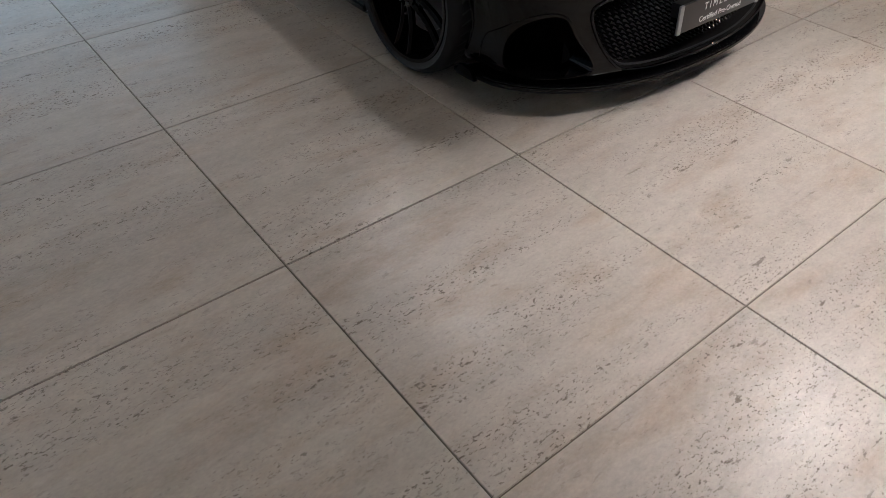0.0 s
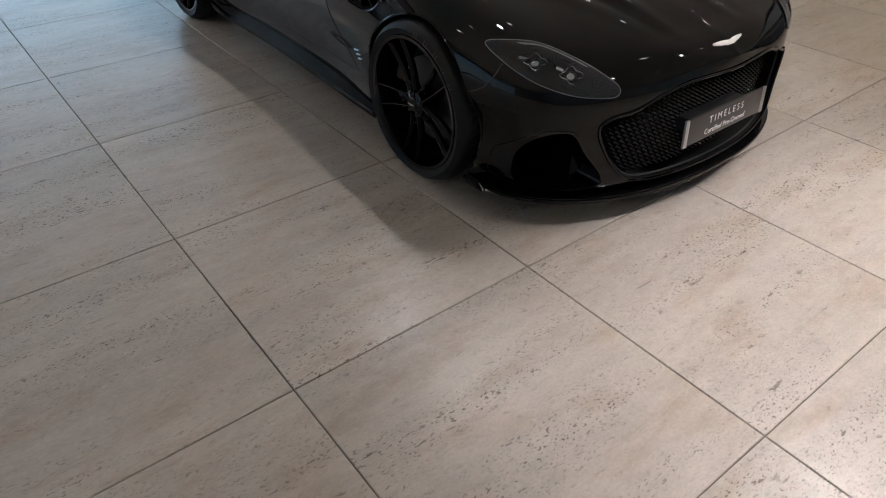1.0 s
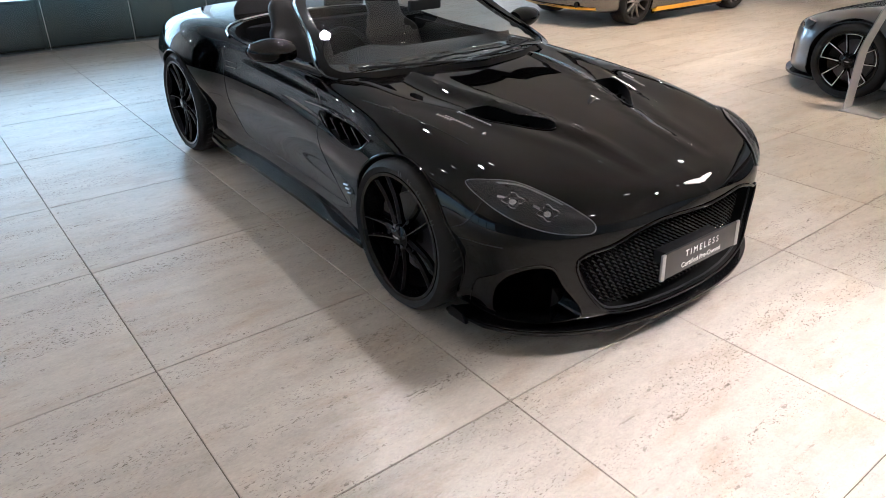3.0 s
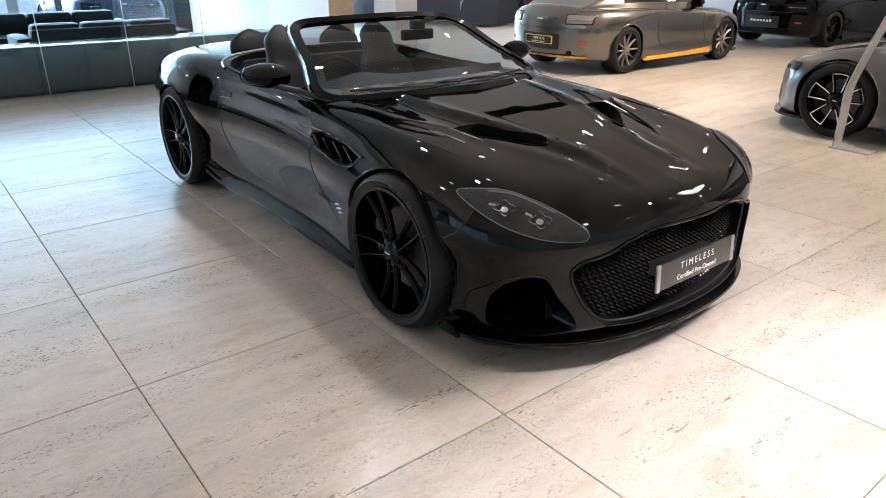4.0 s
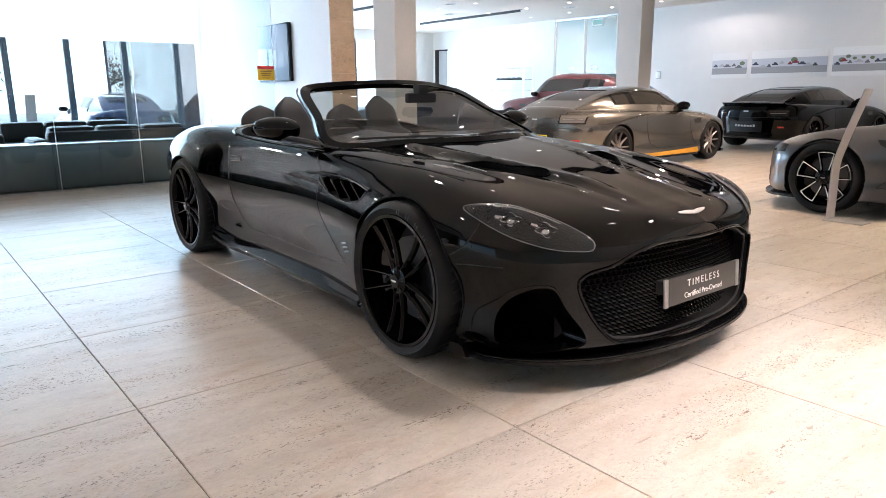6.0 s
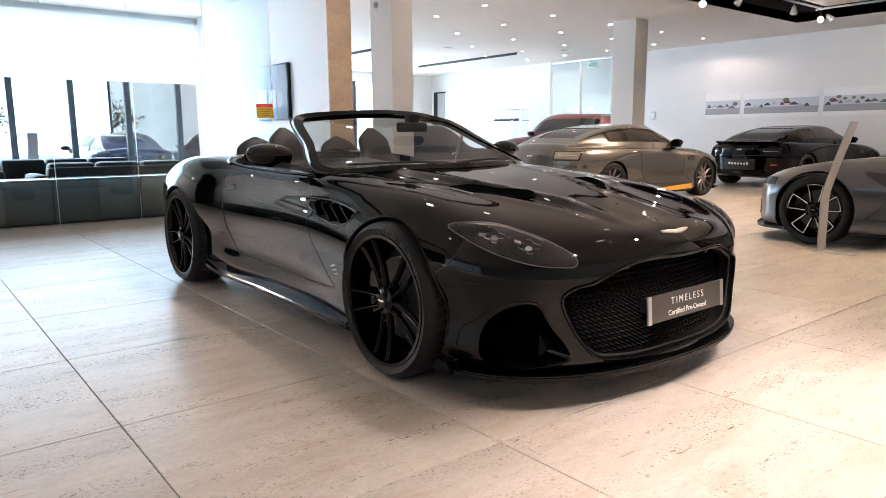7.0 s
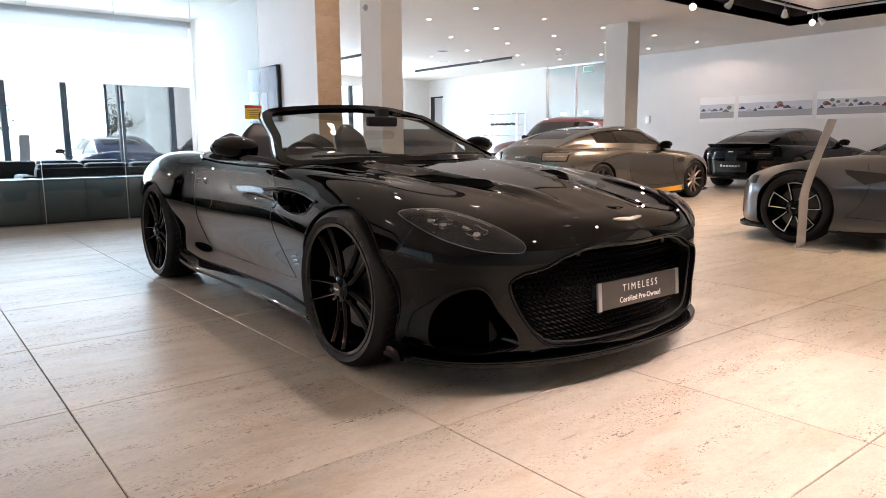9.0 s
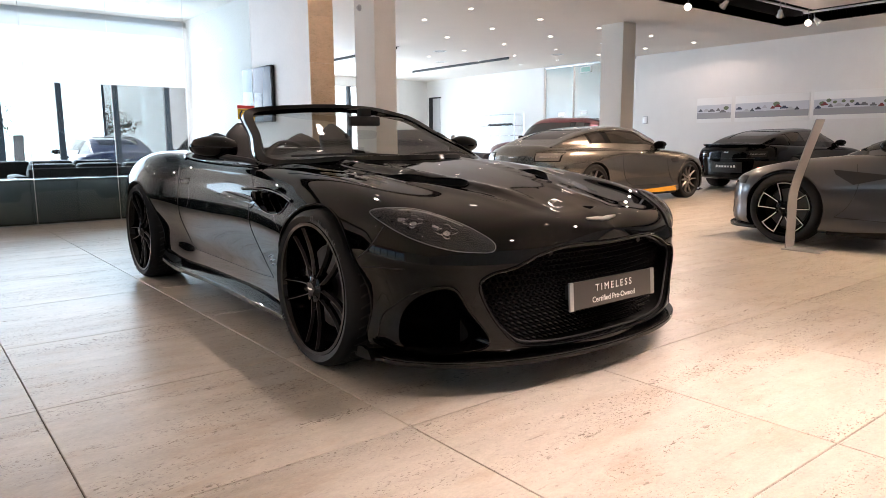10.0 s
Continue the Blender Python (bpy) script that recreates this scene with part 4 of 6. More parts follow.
# cabin
def seat_at(y):
    b = bmesh.new()
    rows = []
    for k in range(29):
        u = k / 28
        z = 0.42 + 0.755 * u
        v = max(0.0, min(1.0, (u - 0.58) / 0.16))
        w = 0.235 - 0.02 * u - 0.085 * v * v * (3 - 2 * v) - 0.075 * max(0.0, (u - 0.84) / 0.16) ** 2
        x = -1.86 - 0.32 * u
        t = 0.07 - 0.02 * u
        r = 0.35 if k == 0 else max(0.12, min(1.0, (1 - u) / 0.12) ** 0.5)
        w *= 0.35 + 0.65 * r
        rows.append([(x + t * r * math.copysign(abs(math.cos(a)) ** 0.7, math.cos(a)) - 0.05 * abs(math.sin(a)) * (0 if u > 0.66 else -1), y + w * math.copysign(abs(math.sin(a)) ** 0.7, math.sin(a)), z) for a in (2 * math.pi * j / 24 for j in range(24))])
    vs = grid_mesh(b, rows, True)
    b.faces.new(vs[0]), b.faces.new(vs[-1])
    bmesh.ops.recalc_face_normals(b, faces=b.faces[:])
    part("seat_back", b, LEATHER, dbs, "black leather seat back with headrest", 50)
    b = bmesh.new()
    add_box(b, (-1.92, y - 0.24, 0.36), (-1.35, y + 0.24, 0.50), 0.05)
    part("seat_cushion", b, LEATHER, dbs)


seat_at(-0.38), seat_at(0.38)
b = bmesh.new()
rows = []
for i in range(25):
    y = -0.74 + 1.48 * i / 24
    e = 1 - 0.35 * (abs(y) / 0.74) ** 4
    cowl = 0.035 * hump(y + 0.38, 0.16)
    rows.append([(-0.84, y, 0.925), (-1.0, y, 0.945 * e + 0.055 * (1 - e)), (-1.14, y, 0.945 + cowl), (-1.22, y, 0.90 + cowl), (-1.25, y, 0.78), (-1.18, y, 0.6)])
grid_mesh(b, rows)
part("dashboard", b, LEATHER, dbs, smooth=60)
b = bmesh.new()
add_tube(b, [(-1.36 - 0.07 * math.sin(a), -0.38 + 0.175 * math.cos(a), 0.865 + 0.165 * math.sin(a)) for a in (2 * math.pi * k / 36 for k in range(36))], 0.016, 10, True)
sw = part("steering_wheel", b, LEATHER, dbs)
b = bmesh.new()
add_box(b, (-1.38, -0.44, 0.82), (-1.34, -0.32, 0.91), 0.02)
add_box(b, (-1.375, -0.54, 0.86), (-1.355, -0.22, 0.88), 0.006)
part("wheel_boss", b, LEATHER, sw)
b = bmesh.new()
add_box(b, (-2.46, -0.74, 0.60), (-2.36, 0.74, 0.93), 0.03)
part("rear_bulkhead", b, LEATHER, dbs)
for s in (-1, 1):
    b = bmesh.new()
    rows = []
    for k in range(15):
        u = k / 14
        z = 0.80 + 0.31 * u
        w = 0.165 * (1 - max(0.0, (u - 0.55) / 0.45) ** 2.5) + 0.012
        r = max(0.12, min(1.0, (1 - u) / 0.16) ** 0.5)
        t = (0.06 - 0.02 * u) * r
        rows.append([(-2.60 - 0.10 * u + t * math.cos(a), s * 0.37 + w * math.copysign(abs(math.sin(a)) ** 0.7, math.sin(a)), z) for a in (2 * math.pi * j / 24 for j in range(24))])
    vs = grid_mesh(b, rows, True)
    b.faces.new(vs[0]), b.faces.new(vs[-1])
    bmesh.ops.recalc_face_normals(b, faces=b.faces[:])
    part("rear_headrest", b, LEATHER, dbs, "black leather rear seat headrest", 50)
    b = box((-1.30, s * 0.74 - 0.03, 0.45), (-2.15, s * 0.74 + 0.02, 0.90), 0.015)
    part("door_card", b, LEATHER, dbs)
b = bmesh.new()
add_box(b, (-0.02, -0.115, -0.032), (0.02, 0.115, 0.032), 0.014)
rv = part("interior_mirror", b, MATTEBLACK, dbs)
rv.location = (-1.17, 0.06, 1.165)
part("mirror_stalk", box((-0.03, -0.04, 0.03), (0.03, 0.04, 0.085), 0.01), MATTEBLACK, rv)

MARK = grained("tyre_mark", (0.08, 0.085, 0.095), 0.45, 30)
PAIRS = [(a + d0, a + d1, 0.012, 0.0105) for a in (190, 262, 334, 46, 118) for d0, d1 in ((-26, -10), (26, 10))]
for x, rad, wd in ((-0.008, 0.364, 0.265), (-WB - 0.008, 0.364, 0.305)):
    for s in (-1, 1):
        w = wheel(dbs, x, s * 0.972, s, rad, 0.298, wd, PAIRS, GLOSSBLACK, GLOSSBLACK)
        for a in (190, 262, 334, 46, 118):
            part("spoke_web", spoke_bm(a, a, 0.04, 0.105, 0.026, 0.016, 0.016, 0.016), GLOSSBLACK, w)
        for mid in (57, 237):
            for k in range(5):
                ink = bmesh.new()
                a = radians(mid + 24 - 12 * k)
                for d in (-0.025, 0.025):
                    add_tube(ink, [((0.334 + r) * math.cos(a + d), -0.0125, (0.334 + r) * math.sin(a + d)) for r in (-0.012, 0.012)], 0.0018, 4)
                part("tyre_letter_bar", ink, MARK, w)

# ---- other cars ----


def coupe(name, m, label, paint, length, wheelbase, width, height, spokes, rim_mat, spoke_mat, edge_mat=None, group="", front=0.80, rim=0.255, rad=0.338, deck=0.0, skirt=None, vent=((-0.55, 0.72), (-0.33, 0.745), (-0.36, 0.66), (-0.52, 0.65))):
    """A closed sports car, scaled from its length, wheelbase, width and height; x forward from the front axle."""
    car = empty(name, m, label, "car", group)
    w, rear = width / 2, -(length - front)
    ax = -wheelbase
    p = dict(tail=rear, nose=front, tail_round=rear + 0.45, nose_round=front - 0.5, crown=0.8,
             curves=dict(
                 bot=[(rear, 0.27), (rear + 0.4, 0.19), (ax, 0.16), (0.3, 0.14), (front, 0.17)],
                 top=[(rear, 0.80 + deck), (rear + 0.12, 0.93 + deck), (rear + 0.5, 0.95 + deck), (ax + 0.3, 0.93 + deck), (-1.2, 0.92 + deck), (-0.6, 0.90 + deck), (0.1, 0.80 + deck), (front - 0.2, 0.68 + deck * 0.8), (front, 0.58 + deck * 0.6)],
                 sill=[(rear, w * 0.82), (ax, w * 0.94), (-1.4, w * 0.95), (0.0, w * 0.97), (front, w * 0.96)],
                 wide=[(rear, w * 0.90), (ax, w), (-1.6, w * 0.94), (-0.8, w * 0.95), (0.0, w), (front, w * 0.97)],
                 wide_z=[(rear, 0.62), (ax, 0.62), (-1.4, 0.56), (0.0, 0.55), (front, 0.46)],
                 crest=[(rear, w * 0.78), (ax, w * 0.85), (-1.4, w * 0.87), (0.0, w * 0.84), (front, w * 0.86)],
                 crest_z=[(rear, 0.80 + deck), (rear + 0.4, 0.90 + deck), (ax, 0.91 + deck), (-1.4, 0.87 + deck), (-0.5, 0.85 + deck), (0.0, 0.81 + deck), (front - 0.35, 0.70 + deck), (front, 0.54 + deck * 0.6)]),
             cabin_from=rear + 0.30, cabin_to=-0.35,
             cabin=dict(
                 base_w=[(rear + 0.3, w * 0.62), (ax, w * 0.78), (-1.4, w * 0.86), (-0.7, w * 0.80), (-0.35, w * 0.45)],
                 roof_w=[(rear + 0.3, w * 0.55), (ax, w * 0.58), (-1.6, w * 0.62), (-1.1, w * 0.62), (-0.35, w * 0.40)],
                 base_z=[(rear + 0.3, 0.90 + deck), (ax, 0.90 + deck), (-1.4, 0.86 + deck), (-0.7, 0.87 + deck), (-0.35, 0.84 + deck)],
                 roof_z=[(rear + 0.3, 0.94 + deck), (ax - 0.1, height - 0.14), (-2.0, height - 0.015), (-1.6, height), (-1.25, height - 0.04), (-0.8, height - 0.23), (-0.35, 0.875 + deck)]))
    solid = body_solid(p, 30, 110)
    shell = BVHTree.FromBMesh(solid)
    arches = [cyl((x, s * 0.5, rad), (x, s * 1.4, rad), rad + 0.035, 48) for x in (0.0, ax) for s in (-1, 1)]
    part("body", cut(solid, arches), [paint, VOID], car, smooth=35)
    rows = greenhouse(p)
    part("window_glass", rows_patch(rows, 0, 49, 0, 43), DARKGLASS, car, "dark tinted cabin glass", 50)
    span = p["cabin_to"] - p["cabin_from"]

    def station(x):
        return int(round((x - p["cabin_from"]) / span * 48))

    part("roof", rows_patch(rows, station(ax + 0.25), station(-1.22), 13, 30, 0.006), paint, car, smooth=50)

    part("boot_lid", rows_patch(rows, 0, station(rear + 0.62) + 1, 8, 35, 0.0075), paint, car, smooth=50)

    def side(x, z, s, lift=0.0):
        hit, n, _, _ = shell.ray_cast(Vector((x, s * 3, z)), Vector((0, -s, 0)))
        return hit + n * lift

    for s in (-1, 1):
        j0, j1 = (9, 15) if s < 0 else (28, 34)
        part("roof_rail", rows_patch(rows, station(ax - 0.45), station(-0.55), j0, j1, 0.007), paint, car, smooth=50)
        j0, j1 = (0, 15) if s < 0 else (28, 43)
        part("rear_pillar", rows_patch(rows, 0, station(ax + 0.12), j0, j1, 0.008), paint, car, smooth=50)
        j0, j1 = (0, 4) if s < 0 else (39, 43)
        part("door_top", rows_patch(rows, station(ax + 0.08), station(-0.60), j0, j1, 0.009), paint, car, smooth=50)
        j0, j1 = (3, 10) if s < 0 else (33, 40)
        for x0, x1 in ((ax + 0.15, ax + 0.52), (ax + 0.58, -0.72)):
            part("side_window", rows_patch(rows, station(x0), station(x1), j0, j1, 0.004), SIDEGLASS, car, smooth=50)
        line = [Vector(rows[i][j0 if s < 0 else j1 - 1]) for i in range(station(ax + 0.1), station(-0.62))]
        part("belt_trim", add_tube(bmesh.new(), [p + Vector((0, s * 0.006, 0)) for p in line], 0.007, 6), GLOSSBLACK, car)
        wheel(car, 0.0, s * (w - 0.03), s, rad, rim, 0.25, spokes, rim_mat, spoke_mat, edge_mat)
        wheel(car, ax, s * (w - 0.02), s, rad, rim, 0.28, spokes, rim_mat, spoke_mat, edge_mat)
        mir = bmesh.new()
        bmesh.ops.create_uvsphere(mir, u_segments=24, v_segments=14, radius=1.0, matrix=Matrix.Diagonal((0.085, 0.115, 0.062, 1)))
        bmesh.ops.bisect_plane(mir, geom=mir.verts[:] + mir.edges[:] + mir.faces[:], plane_co=(-0.045, 0, 0), plane_no=(-1, 0, 0), clear_outer=True)
        bmesh.ops.holes_fill(mir, edges=[e for e in mir.edges if e.is_boundary])
        mo = part("door_mirror", mir, GLOSSBLACK, car, smooth=50)
        mo.location = (-0.90, s * (w - 0.055), 0.965 + deck)
        part("mirror_arm", box((-0.03, -0.14, -0.015), (0.03, 0.0, 0.015), 0.008), GLOSSBLACK, mo).location = (0, -s * 0.06, -0.06)
        for pts in ([(-0.62, 0.80), (-0.66, 0.6), (-0.58, 0.40), (-0.48, 0.30)], [(-1.86, 0.84), (-1.90, 0.6), (-1.80, 0.38), (-1.62, 0.29)], [(-0.48, 0.30), (-1.05, 0.285), (-1.62, 0.29)]):
            line = [side(q[0], q[1] + deck * 0.6, s) for q in spline([(a, b, 0) for a, b in pts], 16)]
            part("shut_line", add_tube(bmesh.new(), line, 0.0035, 5), MATTEBLACK, car)
        for x0 in (0.0, ax):
            lip_line = []
            for k in range(25):
                a = radians(-15 + 210 * k / 24)
                q, n, _, _ = shell.find_nearest(Vector((x0 + (rad + 0.036) * math.cos(a), s * w, rad + (rad + 0.036) * math.sin(a))))
                lip_line.append(q)
            part("arch_lip", add_tube(bmesh.new(), lip_line, 0.006, 6), paint, car)
        q = [side(a, b + deck * 0.8, s, 0.003) for a, b in vent]
        b = bmesh.new()
        grid_mesh(b, [[q[0], q[3]], [q[1], q[2]]])
        part("side_vent", b, MATTEBLACK, car)
        if skirt:
            b = prism([(ax + 0.44, 0.155), (-1.3, 0.155), (-0.42, 0.16), (-0.42, 0.250), (-1.2, 0.222), (ax + 0.85, 0.212), (ax + 0.50, 0.215)], "Y", s * (w * 0.92), s * (w * 0.982))
            part("side_trim", b, skirt, car, "bright orange sill panel")
            part("side_skirt", prism([(ax + 0.45, 0.12), (-0.42, 0.12), (-0.42, 0.165), (ax + 0.45, 0.165)], "Y", s * (w * 0.90), s * (w * 0.97)), GLOSSBLACK, car)
        else:
            b = prism([(ax + 0.42, 0.13), (-0.42, 0.13), (-0.42, 0.20), (ax + 0.42, 0.24)], "Y", s * (w * 0.90), s * (w * 0.965))
            part("side_skirt", b, GLOSSBLACK, car)
    return car, shell


def patch_on(shell, origin, way, cells, lift=0.004):
    """A sheet laid on a shell: cells are rows of points, dropped along way."""
    bm = bmesh.new()
    rows = []
    for row in cells:
        line = []
        for p in row:
            hit, n, _, _ = shell.ray_cast(Vector(p) - Vector(way) * 2, Vector(way))
            if hit is None:
                hit, n, _, _ = shell.find_nearest(Vector(p))
            line.append(hit + n * lift)
        rows.append(line)
    grid_mesh(bm, rows)
    bmesh.ops.recalc_face_normals(bm, faces=bm.faces[:])
    return bm


def cells(u0, u1, v0, v1, to, nu=8, nv=4, skew=0.0):
    return [[to(u0 + (u1 - u0) * i / nu + skew * j / nv, v0 + (v1 - v0) * j / nv) for j in range(nv + 1)] for i in range(nu + 1)]


FIVE = [(a + d0, a + d1, 0.009, 0.007) for a in (90, 162, 234, 306, 18) for d0, d1 in ((-34, -17), (34, 17))]
TEN = [(a, a + 2, 0.014, 0.010) for a in range(0, 360, 36)]
grey, grey_shell = coupe("grey_coupe", pose(-1.30, 6.45, 0, 0, 0, 180), "metallic grey sports coupe with diamond-cut black wheels", GREYPAINT, 4.465, 2.704, 1.942, 1.273, FIVE, GLOSSBLACK, GLOSSBLACK, BADGE, rad=0.352, rim=0.265, vent=((-0.98, 0.70), (-0.43, 0.745), (-0.46, 0.70), (-0.62, 0.61)))
silver, silver_shell = coupe("titanium_coupe", pose(-5.96, 9.85, 0, 0, 0, 90), "titanium grey sports coupe with orange sill trim", TITAN, 4.385, 2.63, 1.866, 1.275, TEN, MATTEBLACK, GUNMETAL, skirt=ORANGE)
black, black_shell = coupe("black_coupe", pose(-5.43, 15.94, 0, 0, 0, 85), "gloss black sports coupe parked near the white wall", PAINT, 4.465, 2.704, 1.942, 1.273, TEN, GLOSSBLACK, GLOSSBLACK)
red, red_shell = coupe("red_suv", pose(-12.75, 13.3, 0, 0, 0, 180), "dark red metallic luxury SUV", REDPAINT, 5.04, 3.06, 2.0, 1.68, TEN, GLOSSBLACK, GLOSSBLACK, deck=0.18, rad=0.37, rim=0.28)
blue, blue_shell = coupe("blue_coupe", pose(-18.4, 2.75, -0.16, 0, 0, 180), "dark blue sports coupe parked on the forecourt", BLUEPAINT, 4.5, 2.74, 2.0, 1.42, TEN, GLOSSBLACK, STEEL, deck=0.06)

# ---- the room ----
slab("wall_south", (2.6, -10.5, 0), (9.3, -10.2, CZ + 0.6), WALL, "plain white plaster wall", "wall")
slab("wall_south_far", (-14.3, -10.5, 0), (-8.0, -10.2, CZ + 0.6), WALL, "plain white plaster wall", "wall")
slab("wall_south_head", (-8.0, -10.5, 3.1), (2.6, -10.2, CZ + 0.6), WALL, "white band over the street window", "wall")
slab("wall_south_plinth", (-8.0, -10.5, 0), (2.6, -10.2, 0.25), WALL, "white plinth under the street window", "wall")
window_street = tagged(new("window_4"), "long street window with dark posts", "window", kind="structure")
for k in range(6):
    part("window_post", box((-8.0 + 2.12 * k - 0.06 * (k > 0), -10.42, 0.25), (-8.0 + 2.12 * k + 0.06 * (k < 5), -10.28, 3.1), 0.005), POST, window_street)
for k in range(5):
    g = part("pane", box((-7.94 + 2.12 * k, -10.36, 0.25), (-7.94 + 2.12 * k + 2.0, -10.34, 3.1)), GLASS, window_street)
    g.visible_shadow = False
slab("wall_back", (-15.7, 21.0, 0), (-11.75, 21.2, CZ), WALL, "pale wall of the room behind the glazed opening", "wall")
slab("wall_back_side", (-16.0, 17.6, 0), (-15.7, 21.2, CZ), WALL, "pale side wall behind the glazed opening", "wall")
slab("wall_back_side_two", (-11.75, 17.6, 0), (-11.5, 21.2, CZ), WALL, "pale side wall behind the glazed opening", "wall")
slab("ceiling_back", (-16.0, 17.6, CZ + 0.001), (-11.5, 21.2, CZ + 0.2), CEIL, "white ceiling behind the glazed opening", "ceiling")
slab("floor_back", (-16.0, 17.3, -0.15), (-11.5, 21.2, 0.0), LOUNGE, "pale floor behind the glazed opening", "floor")
# west end of the hall: window between solid wall and partition
slab("wall_west", (-23.0, 15.2, 0), (-22.7, 17.6, CZ), WALL, "plain white end wall of the hall", "wall")
slab("wall_west_head", (-23.0, 4.33, 3.3), (-22.7, 15.2, CZ), WALL, "white band over the hall window", "wall")
slab("wall_west_return", (-14.3, 4.0, 0), (-13.7, 4.33, CZ), WALL, "white wall end between the hall and the lounge window", "wall")
slab("wall_west_return_head", (-22.7, 4.05, 3.3), (-14.3, 4.25, CZ), WALL, "white band over the glazed side of the hall", "wall")
window_side = tagged(new("window_5"), "tall frameless glazed side of the hall", "window", kind="structure")
for k in range(4):
    x = -22.7 + 2.1 * k
    g = part("pane", box((x + 0.003, 4.14, 0.02), (x + 2.097, 4.16, 3.29)), GLASS, window_side)
    g.visible_shadow = False
part("window_post", box((-22.74, 4.10, 0), (-22.705, 4.20, 3.3), 0.004), POST, window_side)
DIMWALL = grained("grey_plaster", (0.70, 0.71, 0.72), 0.7, 3, 0.06, 0.03)
window_hall = tagged(new("window_1"), "tall window with dark posts at the end of the hall", "window", kind="structure")
for k, y in enumerate((4.42, 6.2, 8.0, 9.8, 11.6, 13.4, 15.15)):
    part("window_post", box((-22.95, y - 0.06, 0), (-22.75, y + 0.06, 3.3), 0.006), POST, window_hall)
for y0 in (4.4, 6.2, 8.0, 9.8, 11.6, 13.4):
    g = part("pane", box((-22.86, y0 + 0.06, 0.02), (-22.84, y0 + 1.74, 3.29)), GLASS, window_hall)
    g.visible_shadow = False
# lounge front: posts, panes and a white blind band above
slab("wall_lounge_head", (-13.97, -2.94, 3.55), (-13.9, 4.0, CZ), WALL, "white band over the lounge window", "wall")
slab("wall_lounge", (-14.2, -10.2, 0), (-13.9, -2.94, CZ), DIMWALL, "grey lounge wall beside the window", "wall")
slab("window_ledge", (-14.2, -10.2, -0.15), (-13.7, 4.0, 0.05), WALL, "white plinth under the lounge window", "ledge")
window_lounge = tagged(new("window_2"), "wide lounge window with dark posts", "window", kind="structure")
ys = [1.36 + 1.06 * k for k in range(-4, 3)]
for y in ys:
    part("window_post", box((-14.06, y - 0.055, 0.05), (-13.94, y + 0.055, 2.27), 0.006), POST, window_lounge)
for a, b in zip(ys, ys[1:]):
    g = part("pane", box((-14.01, a + 0.055, 0.06), (-13.99, b - 0.055, 3.54)), GLASS, window_lounge)
    g.visible_shadow = False
BLIND = shader("blind_fabric", (0.88, 0.89, 0.90), 0.8, 0.0, Transmission_Weight=0.0)
bt = BLIND.node_tree
mixb, tra = bt.nodes.new("ShaderNodeMixShader"), bt.nodes.new("ShaderNodeBsdfTranslucent")
tra.inputs[0].default_value = (0.9, 0.92, 0.94, 1)
mixb.inputs[0].default_value = 0.85
bt.links.new(bt.nodes["Principled BSDF"].outputs[0], mixb.inputs[1])
bt.links.new(tra.outputs[0], mixb.inputs[2])
bt.links.new(mixb.outputs[0], bt.nodes["Material Output"].inputs[0])
blind = empty("roller_blind", pose(-13.86, 1.55, 0), "white translucent roller blind drawn half down", "blind")
part("fabric", box((-0.003, -4.45, 2.27), (0.003, 2.34, 3.665)), BLIND, blind)
part("bottom_bar", box((-0.005, -4.45, 2.255), (0.005, 2.34, 2.27), 0.002), BLIND, blind)

# glass partition to the lounge
partition = tagged(new("glass_partition"), "frameless clear glass partition of tall panes", "glass wall", kind="structure")
for k in range(-10, 3):
    y0 = k + 0.0
    g = part("pane", box((-8.206, y0 + 0.003, 0.012), (-8.194, y0 + 0.997, CZ - 0.002)), GLASS, partition)
    g.visible_shadow = False
    part("joint", box((-8.203, y0 - 0.003, 0.012), (-8.197, y0 + 0.003, CZ - 0.002)), WHITEPRINT, partition)
part("joint", box((-8.207, 2.994, 0.012), (-8.193, 3.0, CZ - 0.002)), WHITEPRINT, partition)
part("floor_channel", box((-8.22, -10.2, 0.0), (-8.18, 3.0, 0.012), 0.002), STEEL, partition)
# low smoked cabinets behind the glass
for k in range(-8, 3):
    y0 = 1.07 * k - 0.02
    if y0 > 2.2:
        continue
    c = empty("low_cabinet", pose(-8.62, y0 + 0.53, 0), "low dark glossy cabinet behind the glass partition", "cabinet", "low cabinets")
    part("body", box((-0.26, -0.533, 0.03), (0.26, 0.533, 0.565), 0.004), SMOKED, c)
    part("top", box((-0.27, -0.533, 0.567), (0.27, 0.533, 0.585), 0.003), SMOKED, c)
    part("plinth", box((-0.23, -0.52, 0.0), (0.23, 0.52, 0.03)), MATTEBLACK, c)
    for s in (-1, 1):
        d = part("door", box((0.261, s * 0.265 - 0.255, 0.06), (0.279, s * 0.265 + 0.255, 0.555), 0.003), SMOKED, c)


